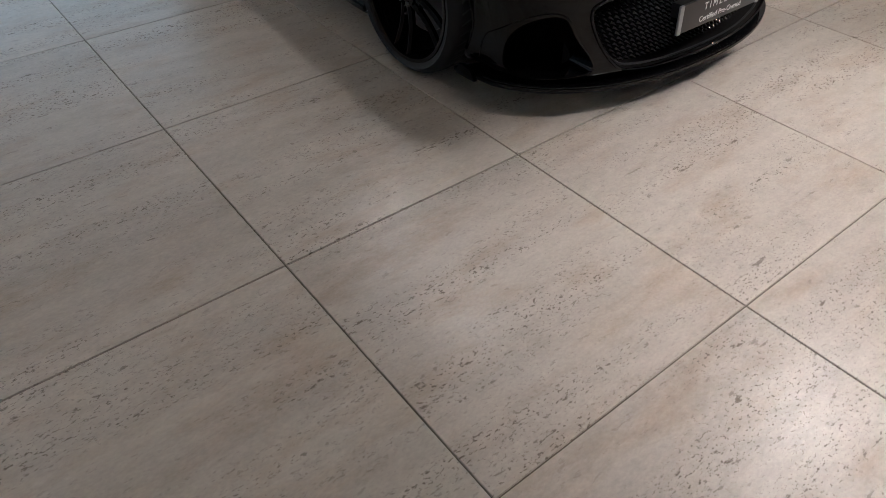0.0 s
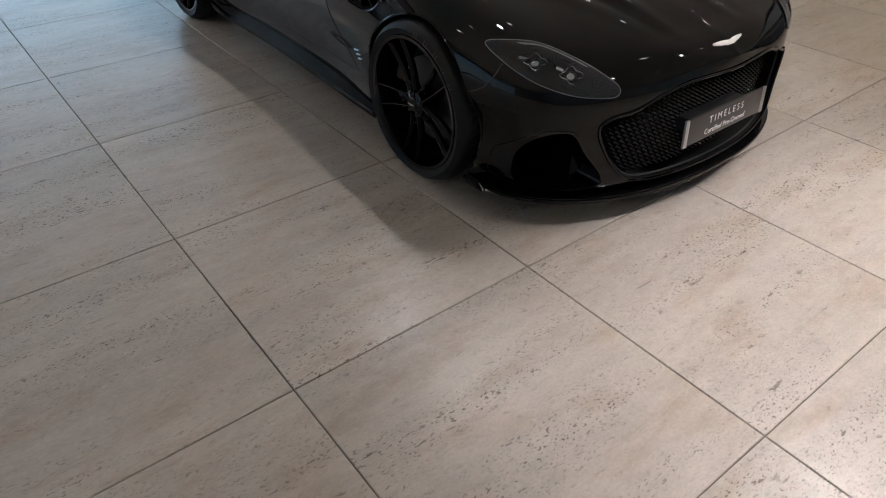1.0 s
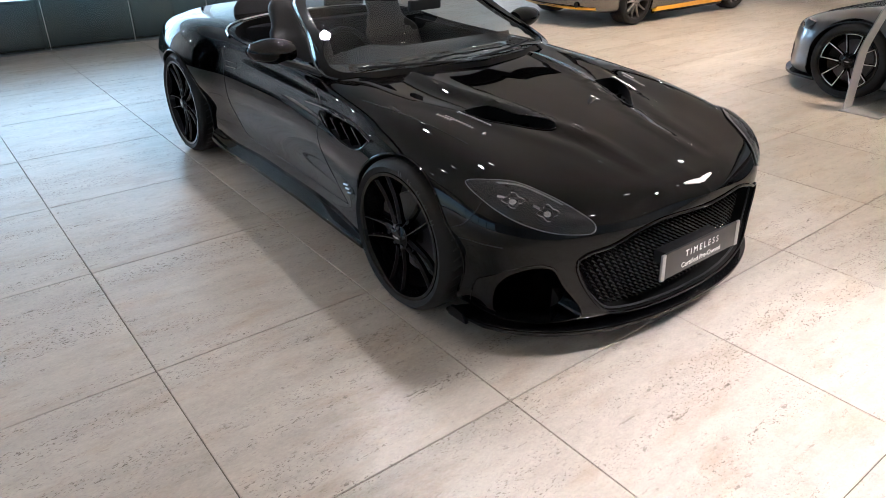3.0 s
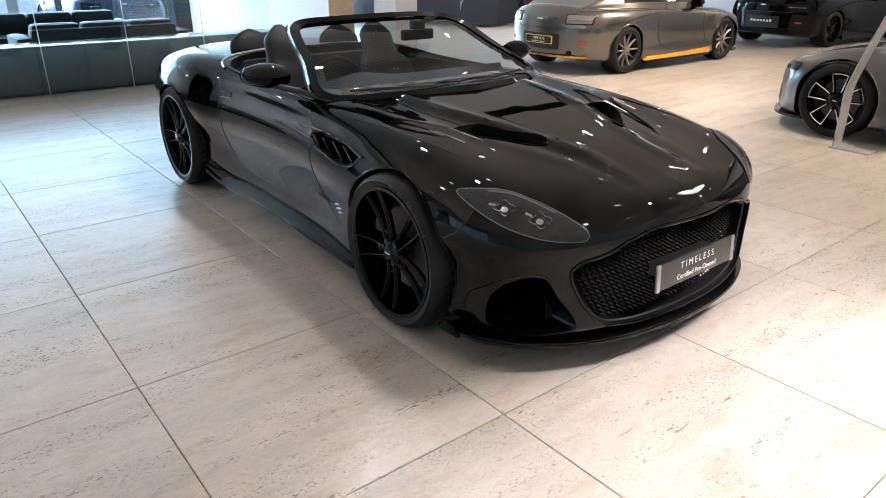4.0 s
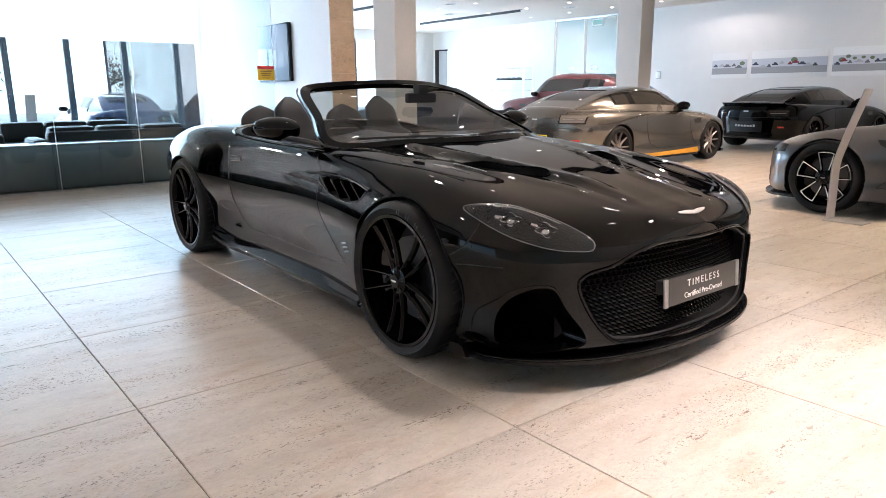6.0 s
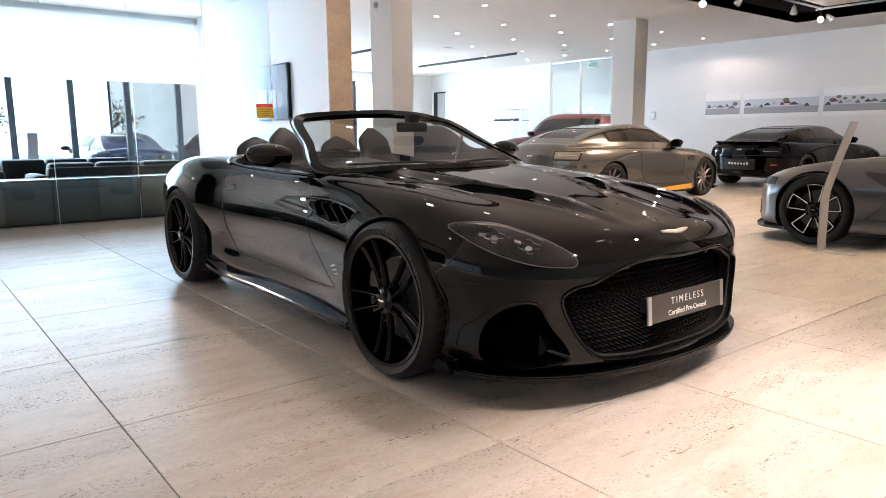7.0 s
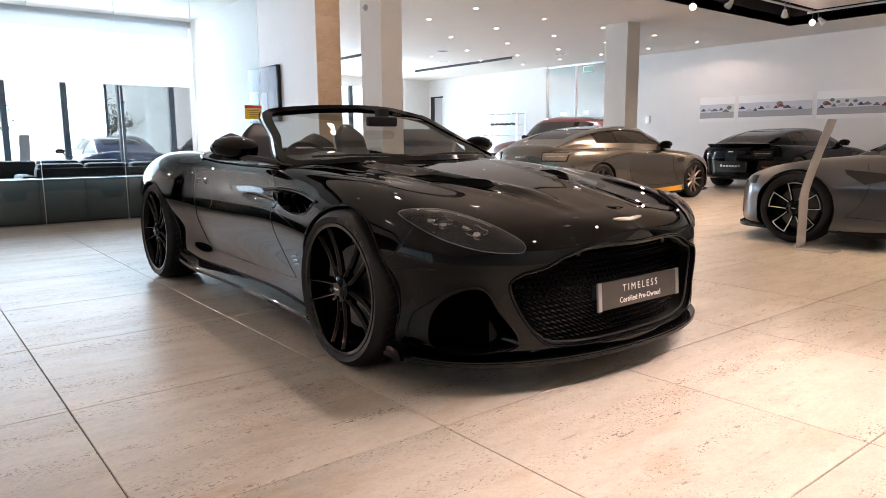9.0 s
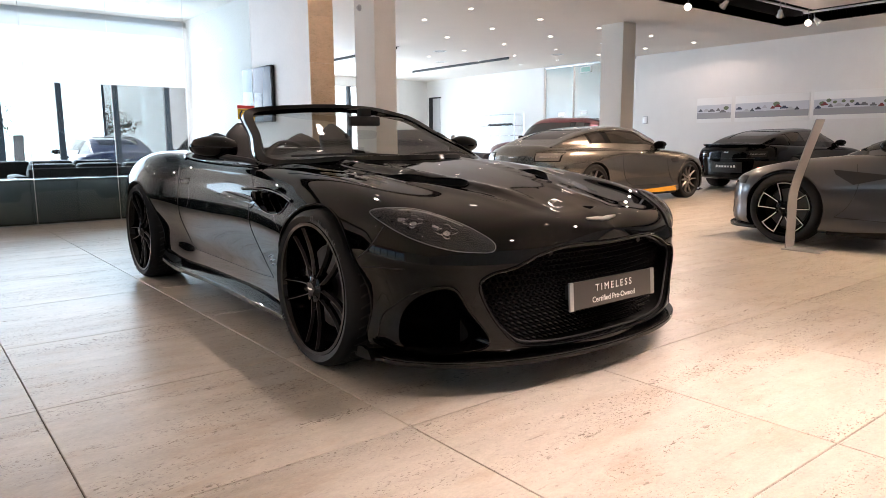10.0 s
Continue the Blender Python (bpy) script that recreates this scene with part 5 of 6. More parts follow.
def sofa(m, width, label):
    s = empty("sofa", m, label, "sofa", "lounge sofas")
    part("base", box((-0.42, -width / 2, 0.06), (0.40, width / 2, 0.30), 0.03), LEATHER, s)
    part("backrest", box((0.20, -width / 2 + 0.18, 0.30), (0.44, width / 2 - 0.18, 0.70), 0.06), LEATHER, s)
    n = 3
    step = (width - 0.4) / n
    for k in range(n):
        y = -width / 2 + 0.2 + step * k
        part("cushion", box((-0.42, y + 0.01, 0.28), (0.22, y + step - 0.01, 0.44), 0.05), LEATHER, s)
        part("back_cushion", box((0.08, y + 0.01, 0.42), (0.36, y + step - 0.01, 0.76), 0.07), LEATHER, s)
    for t in (-1, 1):
        part("armrest", box((-0.42, t * (width / 2 - 0.1) - 0.1, 0.06), (0.42, t * (width / 2 - 0.1) + 0.1, 0.60), 0.06), LEATHER, s)
        for q in (-0.34, 0.34):
            part("foot", cyl((q, t * (width / 2 - 0.12), 0.0), (q, t * (width / 2 - 0.12), 0.07), 0.02, 12), CHROME, s)
    return s


sofa(pose(-9.75, 1.06, 0), 2.3, "black leather three-seat sofa with its back to the glass")
sofa(pose(-11.7, 0.80, 0, 0, 0, 180), 2.4, "black leather three-seat sofa facing the other across the lounge")

# screen, notice, stone end of the wall
tv = empty("wall_screen", pose(-9.95, 3.9, 2.0), "large dark wall screen with a glossy face", "screen")
part("casing", box((-0.62, -0.075, -0.60), (0.62, -0.01, 0.36), 0.01), GLOSSBLACK, tv)
part("panel", box((-0.60, -0.081, -0.58), (0.60, -0.0755, 0.34), 0.002), SCREEN, tv)
part("bracket", box((-0.15, -0.02, -0.15), (0.15, 0.0, 0.15)), MATTEBLACK, tv)
notice = empty("glass_notice", pose(-8.19, 2.87, 1.56), "yellow notice with a red heading stuck on the glass", "sign")
part("sheet", box((-0.001, -0.135, -0.17), (0.001, 0.135, -0.012)), YELLOW, notice)
part("heading", box((-0.001, -0.135, -0.010), (0.001, 0.135, 0.035)), RED, notice)
for k in range(4):
    part("line", box((0.0012, -0.09 + 0.01 * k, -0.045 - 0.032 * k), (0.002, 0.09 - 0.012 * k, -0.036 - 0.032 * k)), shader("notice_ink", (0.25, 0.15, 0.05), 0.6) if k == 0 else bpy.data.materials["notice_ink"], notice)
clad = tagged(new("wall_cladding"), "warm travertine slabs cladding the wall end", "cladding", kind="structure")
for z0, z1 in ((0.0, 0.74), (0.743, 1.50), (1.503, 2.28), (2.283, 3.0), (3.003, CZ)):
    part("slab", box((-8.07, 3.9, z0), (-8.05, 4.33, z1), 0.002), STONE, clad)
alarm = empty("fire_sounder", pose(-8.49, 5.11, 3.30), "small grey round fire sounder on the column", "alarm")
part("base", cyl((0, -0.001, 0), (0, -0.02, 0), 0.055, 24), STEEL, alarm)
part("dome", cyl((0, -0.02, 0), (0, -0.05, 0), 0.045, 24, 0.03), STEEL, alarm)


# ceiling fittings
def downlight(x, y, z=CZ, glow=LAMPGLOW):
    d = empty("downlight", pose(x, y, z), "small recessed ceiling downlight, lit", "ceiling light", "ceiling downlights")
    b = bmesh.new()
    add_lathe(b, [(0.052, 0.001), (0.056, -0.006), (0.066, -0.006), (0.068, 0.001)], 24, "Z")
    part("bezel", b, WHITEPRINT, d)
    b = bmesh.new()
    add_lathe(b, [(0.0005, -0.0025), (0.052, -0.002)], 24, "Z")
    part("lens", b, glow, d)


for x in (-8.95, -10.5, -12.2, -13.9, -15.6):
    for y in (8.0, 10.0, 12.0, 14.05, 16.0):
        if y == 8.0 and x < -10.6 or x < -12.3 and y < 12:
            continue
        downlight(x, y)
for y in (-6.0, -3.0, 0.0, 2.68):
    downlight(-12.3, y)
for x in (-4.3, -2.3, 0.1, 3.0, 5.0):
    for y in (-6.4, -5.0, -3.0, -0.9, 2.5, 4.5, 6.5, 8.5):
        downlight(x, y, CZ + 0.10, RAFTGLOW)
downlight(-12.9, 19.3)
downlight(-14.2, 18.4)
for x, y in ((-14.4, 11.5), (-16.5, 13.2), (-12.9, 14.9)):
    v = empty("ceiling_diffuser", pose(x, y, CZ), "round white ceiling air diffuser", "air vent")
    for r in (0.17, 0.11, 0.05):
        b = bmesh.new()
        add_lathe(b, [(r, 0.001), (r + 0.005, -0.012), (r + 0.04, -0.006), (r + 0.042, 0.001)], 32, "Z")
        part("ring", b, STEEL if r == 0.11 else WHITEPRINT, v)
for x0, x1, y in ((-19.35, -14.2, 14.15), (-18.0, -14.3, 9.95)):
    s = empty("ceiling_slot", pose((x0 + x1) / 2, y, CZ), "narrow dark linear slot in the ceiling", "air vent")
    part("gap", box((-(x1 - x0) / 2, -0.045, -0.003), ((x1 - x0) / 2, 0.045, 0.0)), MATTEBLACK, s)
    part("downstand", box((-(x1 - x0) / 2, -0.06, -0.075), ((x1 - x0) / 2, -0.045, 0.0)), MATTEBLACK, s)
    for t in (-1, 1):
        part("lip", box((-(x1 - x0) / 2, t * 0.052 - 0.006, -0.008), ((x1 - x0) / 2, t * 0.052 + 0.006, 0.0)), WHITEPRINT, s)

track = empty("lighting_track", pose(-5.35, 6.0, 3.80), "white suspended lighting track in the ceiling channel", "track")
part("rail", box((-0.018, -12.0, -0.018), (0.018, 8.6, 0.018), 0.003), WHITEPRINT, track)
for y in (-9, -5, -1, 3, 7.6):
    part("hanger", cyl((0, y, 0.018), (0, y, 0.45), 0.006, 8), WHITEPRINT, track)
track2 = empty("lighting_track", pose(1.5, 14.75, 3.80), "white suspended lighting track in the ceiling channel", "track")
part("rail", box((-7.0, -0.018, -0.018), (7.0, 0.018, 0.018), 0.003), WHITEPRINT, track2)
for x in (-6.4, -2, 2, 6):
    part("hanger", cyl((x, 0, 0.018), (x, 0, 0.45), 0.006, 8), WHITEPRINT, track2)


def track_spot(eye, target, lit, power=0, cone=60, soft=0.04, colour=WARM):
    """A spotlight head on a track, turned to its target; lit ones carry the lamp."""
    eye, target = Vector(eye), Vector(target)
    h = empty("track_spotlight", look(eye, target), "white aimed track spotlight" + (", lit" if lit else ", seen from behind"), "spotlight", "track spotlights")
    b = bmesh.new()
    add_lathe(b, [(0.001, 0.11), (0.03, 0.11), (0.042, 0.09), (0.05, 0.02), (0.07, -0.04), (0.072, -0.05), (0.066, -0.05), (0.05, -0.01), (0.001, -0.005)], 28, "Z")
    part("head", b, WHITEPRINT, h)
    b = bmesh.new()
    add_lathe(b, [(0.001, -0.03), (0.044, -0.032)], 28, "Z")
    part("lens", b, SPOTGLOW if lit else STEEL, h)
    b = bmesh.new()
    over_raft = -5.1 < eye.x < 8.4 and eye.y < 14.3
    top = Vector((eye.x, eye.y, CZ + 0.10 if over_raft else CZ + 0.55))
    turn_back = h.matrix_world.inverted()
    add_tube(b, [(0, 0, 0.09), tuple(turn_back @ (eye - (target - eye).normalized() * 0.12 + Vector((0, 0, 0.06)))), tuple(turn_back @ top)], 0.008, 8)
    part("stem", b, STEEL, h)
    if lit and power:
        way = (target - eye).normalized()
        lamp("spot_lamp", "SPOT", look(eye + way * 0.056, target), power, colour, cone=cone, soft=soft, blend=0.7)
    return h


# heads seen in the channel
track_spot((-5.95, 10.95, 3.58), (1.2, -1.2, 1.2), True, 60, 40)
track_spot((-5.55, 11.55, 3.62), (-9.0, 12.0, 0.5), False)
track_spot((-5.30, 13.3, 3.60), (-7.0, 17.0, 0.9), True, 45, 120)
track_spot((-5.45, 14.9, 3.60), (1.6, -1.2, 1.2), True, 60, 40)
track_spot((-5.30, 15.05, 3.62), (-3.0, 17.0, 0.9), True, 30, 120)
# heads over the display cars
POOL = (
    ((2.1, 1.4, 3.62), (1.55, 0.9, 0.0), 1050, 58),
    ((0.84, 3.0, 3.62), (1.15, 0.9, 0.0), 340, 80),
    # next two: added heads, to light the floor beside the convertible
    ((-1.9, 1.5, 3.62), (-1.6, 0.6, 0.3), 115, 108),
    ((-3.3, 1.5, 3.62), (-3.2, 0.7, 0.3), 150, 112),
    # next two: weak fill heads, added with no known fitting there
    ((3.6, -1.6, 3.62), (3.0, -2.4, 0.0), 50, 85),
    ((-3.0, -2.6, 3.62), (-3.0, -2.0, 0.0), 30, 100),
    ((0.8, 6.0, 3.62), (-0.6, 4.9, 0.0), 720, 84),
    ((-3.4, 9.6, 3.62), (-4.2, 8.4, 0.2), 560, 90),
    ((-3.0, 13.6, 3.62), (-4.4, 13.2, 0.2), 420, 110),
    ((-4.2, 6.2, 3.62), (-4.0, 6.2, 0.0), 560, 90),
    # next four: added over unseen floor, whose bounce brightens the raft
    ((-4.5, -4.8, 3.62), (-4.5, -5.8, 0.0), 650, 80),
    ((2.5, -6.0, 3.62), (2.5, -7.4, 0.0), 500, 85),
    ((6.0, 3.5, 3.62), (6.2, 3.5, 0.0), 600, 85),
    ((6.0, 9.0, 3.62), (6.2, 9.0, 0.0), 600, 85),
    # added head that brightens the column and the stone wall end
    ((-4.9, 2.4, 3.62), (-8.3, 5.0, 1.9), 150, 75),
)
for k, (eye, target, power, cone) in enumerate(POOL):
    track_spot(eye, target, True, power, cone, 0.06 if k in (2, 3) else 0.04, AMBER if 6 <= k <= 9 else WARM)
# unseen lamps added at raft downlights; the floor round the display bounces light upwards
for x, y, power in ((-4.3, -6.4, 950), (-2.3, -6.4, 950), (0.1, -6.4, 950), (3.0, -5.0, 700), (5.0, -0.9, 1100), (5.0, 4.5, 1100), (5.0, 8.5, 1100), (3.0, 6.5, 800)):
    lamp("downlight_lamp", "SPOT", look((x, y, CZ + 0.08), (x, y, 0)), power, WARM, cone=78, soft=0.05, blend=0.8)
# downlights that carry the hall's light
for x, y in ((-10.5, 8.0), (-10.5, 12.0), (-13.9, 14.05)):
    lamp("downlight_lamp", "SPOT", look((x, y, CZ - 0.02), (x, y, 0)), 330, WARM, cone=130, soft=0.06)
# first two: unseen, added to brighten the lounge wall mirrored in the flank
for x, y, power in ((-12.3, -6.0, 400), (-12.3, -3.0, 360), (-8.95, 16.0, 70), (-12.9, 19.3, 110), (-14.2, 18.4, 130)):
    lamp("downlight_lamp", "SPOT", look((x, y, CZ - 0.02), (x, y - 0.6, 0)), power, WARM, cone=176, soft=0.06, blend=0.25)

# ---- outside ----
BRIGHT = glowing("sky_haze", (0.90, 0.97, 1.0), 4.0)
bm = bmesh.new()
grid_mesh(bm, [[(-60, -60, -0.2), (-60, -60, 30)], [(-60, 90, -0.2), (-60, 90, 30)]])
tagged(link_mesh("backdrop", bm, BRIGHT), "bright hazy daylight distance beyond the forecourt", "backdrop", kind="structure")

# ---- info stands ----
def info_stand(m, label):
    st = empty("info_stand", m, label, "stand", "info stands")
    bm = bmesh.new()
    line = spline([(0.0, 0.0, 0.02), (0.0, 0, 0.28), (0.0, 0, 0.52), (0.015, 0, 0.60), (0.09, 0, 0.87), (0.195, 0, 1.20)], 24)
    rows = []
    for i, p in enumerate(line):
        q = line[min(i + 1, 23)] - line[max(i - 1, 0)]
        n = Vector((q.z, 0, -q.x)).normalized() * 0.005
        rows.append([p + n + Vector((0, -0.085, 0)), p + n + Vector((0, 0.085, 0)), p - n + Vector((0, 0.085, 0)), p - n + Vector((0, -0.085, 0))])
    vs = grid_mesh(bm, rows, True)
    bm.faces.new(vs[0]), bm.faces.new(vs[-1])
    bmesh.ops.recalc_face_normals(bm, faces=bm.faces[:])
    part("blade", bm, STANDGREY, st, smooth=40)
    part("foot_plate", box((-0.03, -0.10, 0.0), (0.32, 0.10, 0.014), 0.003), STANDGREY, st)
    pan = part("info_panel", box((-0.10, -0.083, -0.004), (0.14, 0.083, 0.004), 0.002), STANDGREY, st)
    pan.matrix_local = pose(0.157, 0, 1.075, 0, -72.5, 0)
    return st


info_stand(pose(-1.07, 5.20, 0), "brushed steel bent info stand beside the grey coupe")
info_stand(pose(-12.6, 10.3, 0, 0, 0, 20), "brushed steel bent info stand in front of the red SUV")

# ---- wall pictures ----
def frieze(x0, x1, seed):
    rnd = random.Random(seed)
    c, w = (x0 + x1) / 2, (x1 - x0) / 2
    f = empty("wall_picture", pose(c, 17.3, 1.9), "long pale wall print of small cars on a grey road", "picture", "wall pictures")
    part("board", box((-w, -0.012, -0.36), (w, 0.0, 0.34), 0.002), WHITEPRINT, f)
    part("road_band", box((-w + 0.01, -0.0145, -0.25), (w - 0.01, -0.0125, -0.08)), shader("road_print", (0.36, 0.36, 0.38), 0.6), f)
    part("sky_band", box((-w + 0.01, -0.0145, -0.079), (w - 0.01, -0.0125, 0.14)), shader("sky_print", (0.60, 0.62, 0.66), 0.6), f)
    inks = [(0.05, 0.05, 0.06), (0.22, 0.04, 0.04), (0.10, 0.11, 0.13), (0.45, 0.46, 0.48), (0.16, 0.16, 0.17), (0.05, 0.06, 0.10)]
    x = -w + 0.12
    while x < w - 0.12:
        r = 0.05 + 0.06 * rnd.random()
        z = -0.10 + 0.10 * rnd.random()
        ink = shader("car_print", rnd.choice(inks), 0.6)
        shape = [(-r, z), (-r, z + 0.03), (-r * 0.55, z + 0.04), (-r * 0.3, z + 0.075), (r * 0.35, z + 0.075), (r * 0.62, z + 0.04), (r, z + 0.03), (r, z)]
        part("printed_car", prism([(x + a, b) for a, b in shape], "Y", -0.0165, -0.015), ink, f)
        if rnd.random() < 0.15:
            t = 0.04 + 0.05 * rnd.random()
            part("printed_tree", prism(outline([(x + 0.1 + t * math.cos(k), z + 0.12 + t * 0.7 * math.sin(k)) for k in (0, 1, 2, 3, 4, 5)], 14), "Y", -0.0163, -0.0148), shader("tree_print", (0.16, 0.20, 0.12), 0.7), f)
        x += 0.14 + 0.10 * rnd.random()
    return f


frieze(-9.55, -8.48, 3), frieze(-8.37, -6.35, 5), frieze(-6.25, -4.2, 7), frieze(-4.1, -2.0, 9)
sw = empty("wall_switch", pose(-11.33, 17.3, 1.68), "small framed white control panel on the wall", "switch")
part("frame", box((-0.085, -0.02, -0.12), (0.085, 0.0, 0.12), 0.004), STEEL, sw)
part("face", box((-0.06, -0.024, -0.095), (0.06, -0.0205, 0.095), 0.002), WHITEPRINT, sw)
# glazed opening in the back wall
glazed = tagged(new("window_3"), "full-height glazed screen with slim frames", "window", kind="structure")
for x in (-15.7, -14.35, -13.0, -11.8):
    part("frame_post", box((x - 0.025, 17.32, 0.0), (x + 0.025, 17.42, 3.6), 0.003), WHITEPRINT, glazed)
part("frame_head", box((-15.7, 17.32, 3.6), (-11.78, 17.42, CZ), 0.003), STEEL, glazed)
for x0, x1 in ((-15.67, -14.38), (-14.32, -13.03), (-12.97, -11.83)):
    g = part("pane", box((x0, 17.365, 0.01), (x1, 17.377, 3.595)), FROST, glazed)
    g.visible_shadow = False
ex = empty("exit_sign", pose(-13.6, 17.1, 3.42), "white hanging exit sign box", "sign")
part("box", box((-0.22, -0.03, -0.11), (0.22, 0.03, 0.09), 0.005), WHITEPRINT, ex)
part("stem", cyl((0, 0, 0.09), (0, 0, 0.25), 0.01, 8), STEEL, ex)
part("face", box((-0.19, -0.034, -0.085), (0.19, -0.031, 0.065)), shader("exit_face", (0.25, 0.45, 0.40), 0.5), ex)
for x, z in ((-14.9, 1.98), (-13.9, 2.0)):
    n = empty("door_label", pose(x, 17.36, z), "small white label on the glazed screen", "sign", "door labels")
    part("sheet", box((-0.16, -0.004, -0.07), (0.16, -0.001, 0.07)), WHITEPRINT, n)
# far door, display case
dr = tagged(new("door_1"), "grey door standing in a dark frame in the white wall", "door", kind="structure")
part("door_leaf", box((-22.25, 17.27, 0.0), (-21.75, 17.298, 2.9), 0.003), shader("door_paint", (0.45, 0.45, 0.46), 0.5), dr)
part("door_frame", box((-22.5, 17.25, 0.0), (-22.25, 17.298, 2.96), 0.003), MATTEBLACK, dr)
part("door_frame", box((-22.25, 17.25, 2.9), (-21.7, 17.298, 2.96), 0.003), MATTEBLACK, dr)
case = empty("display_case", pose(-17.3, 16.7, 0), "glass display case with small dark model cars", "cabinet")
part("base", box((-0.95, -0.25, 0.0), (0.95, 0.25, 0.9), 0.005), WALL, case)
for z in (1.25, 1.62, 2.03):
    part("shelf", box((-0.95, -0.24, z), (0.95, 0.24, z + 0.012)), GLASS, case)
for x in (-0.95, 0.95):
    for y in (-0.24, 0.24):
        part("corner_post", box((x - 0.012, y - 0.012, 0.9), (x + 0.012, y + 0.012, 2.05)), STEEL, case)
for k in range(5):
    mc = empty("model_car", pose(-17.85 + 0.27 * k, 16.65, 1.632), "small dark model car on a glass shelf", "model car", "model cars")
    part("body", prism([(-0.11, 0.02), (-0.11, 0.05), (-0.06, 0.06), (-0.03, 0.085), (0.04, 0.085), (0.075, 0.06), (0.12, 0.05), (0.12, 0.02)], "Y", -0.045, 0.045), MATTEBLACK, mc)
    for x in (-0.07, 0.07):
        part("wheel_pair", cyl((x, -0.05, 0.022), (x, 0.05, 0.022), 0.022, 12), RUBBER, mc)

# ---- covered car ----
cov = empty("covered_car", pose(-14.2, 10.6, 0, 0, 0, 20), "car under a dark grey fabric dust cover", "covered car")
bm = bmesh.new()
rows = []
for i in range(41):
    u = i / 40
    x = -2.3 + 4.6 * u
    top = 0.72 + 0.62 * math.exp(-((x + 0.25) / 1.05) ** 4) + 0.06 * math.sin(math.pi * u)
    w = 0.98 * (1 - abs(2 * u - 1) ** 6 * 0.35)
    row = []
    for j in range(33):
        a = math.pi * j / 32
        c, s = math.cos(a), math.sin(a)
        yy = w * math.copysign(abs(c) ** 0.45, c)
        zz = 0.04 + (top - 0.04) * abs(s) ** 0.55
        fold = 0.02 * math.sin(i * 1.9 + 2 * math.sin(j * 0.7)) * (1 - abs(s)) 
        row.append((x, yy * (1 - 0.12 * abs(s)) + fold, zz))
    rows.append(row)
grid_mesh(bm, rows)
for row in (rows[0], rows[-1]):
    bm.faces.new([bm.verts.new(p) for p in row])
bmesh.ops.recalc_face_normals(bm, faces=bm.faces[:])
part("dust_cover", bm, CLOTH, cov, smooth=70)

# ---- fittings of the parked cars ----
def tail_of(car, shell, length, front=0.80, deck=0.0, lamp_mat=None, plate_mat=None, lip_mat=None, words_on=False, bars=False, rim_mat=None, up=0.0):
    """Rear lamps, plate, diffuser, exhausts and badge of a parked car."""
    rear = -(length - front)
    on = (1, 0, 0)

    def to(u, v):
        return (rear + 0.2, u, v + deck)

    for s in (-1, 1):
        lm = part("tail_lamp", patch_on(shell, None, on, cells(s * 0.44, s * 0.80, 0.675 + up, 0.815 + up, to, 10, 3, 0.0)), VOID, car, smooth=50)
        part("lamp_glass", patch_on(shell, None, on, cells(s * 0.46, s * 0.785, 0.69 + up, 0.80 + up, to, 10, 3, 0.0), 0.009), lamp_mat or TAILGLASS, lm, smooth=50)
        part("lamp_rib", patch_on(shell, None, on, cells(s * 0.50, s * 0.76, 0.742 + up, 0.748 + up, to, 10, 1), 0.011), CHROME, lm)
        part("rear_reflector", patch_on(shell, None, on, cells(s * 0.64, s * 0.74, 0.455, 0.485, to, 3, 1), 0.005), RED, car)
        hit, _, _, _ = shell.ray_cast(Vector((rear - 1, s * 0.52, 0.315)), Vector(on))
        x = hit.x if hit else rear + 0.1
        part("exhaust_pipe", cyl((x - 0.02, s * 0.52, 0.315), (x + 0.12, s * 0.52, 0.315), 0.04, 20), GLOSSBLACK, car)
    part("plate_recess", patch_on(shell, None, on, cells(-0.36, 0.36, 0.36, 0.58, to, 6, 3), 0.004), MATTEBLACK, car)
    part("boot_line", patch_on(shell, None, on, cells(-0.60, 0.60, 0.655, 0.662, to, 10, 1), 0.004), MATTEBLACK, car)
    part("boot_badge", patch_on(shell, None, on, cells(-0.055, 0.055, 0.775, 0.792, to, 4, 1), 0.008), BADGE, car)
    part("diffuser", patch_on(shell, None, on, cells(-0.72, 0.72, 0.245, 0.30, to, 10, 2), 0.004), GLOSSBLACK, car)
    if lip_mat:
        part("rear_trim", patch_on(shell, None, on, cells(-0.74, 0.74, 0.255, 0.285, to, 10, 1), 0.012), lip_mat, car, "bright orange rear trim strip")
    hit, _, _, _ = shell.ray_cast(Vector((rear - 1, 0, 0.49 + deck)), Vector(on))
    pl = part("rear_plate", box((-0.012, -0.27, -0.06), (0.0, 0.27, 0.06), 0.003), plate_mat or MATTEBLACK, car)
    pl.location = (hit.x - 0.004, 0, 0.49 + deck)
    if words_on:
        part("plate_face", box((-0.0135, -0.255, -0.048), (-0.0122, 0.255, 0.048)), MATTEBLACK, pl)
        words("TIMELESS", 0.05, pose(-0.0142, 0, 0.012, 90, 0, -90), WHITEPRINT, pl, spacing=1.25)
        words("Certified Pre-Owned", 0.03, pose(-0.0142, 0, -0.030, 90, 0, -90), WHITEPRINT, pl)
    if bars:
        for k in range(7):
            part("letter_bar", box((-0.014, -0.235 + 0.068 * k, -0.022), (-0.0125, -0.235 + 0.068 * k + 0.045, 0.026 if k in (0, 6) else 0.016)), WHITEPRINT, pl)
    if rim_mat:
        for k in range(2):
            part("plate_bar", box((-0.0145, -0.22 + 0.24 * k, -0.03), (-0.0123, -0.02 + 0.24 * k, 0.03)), rim_mat, pl)
    return pl


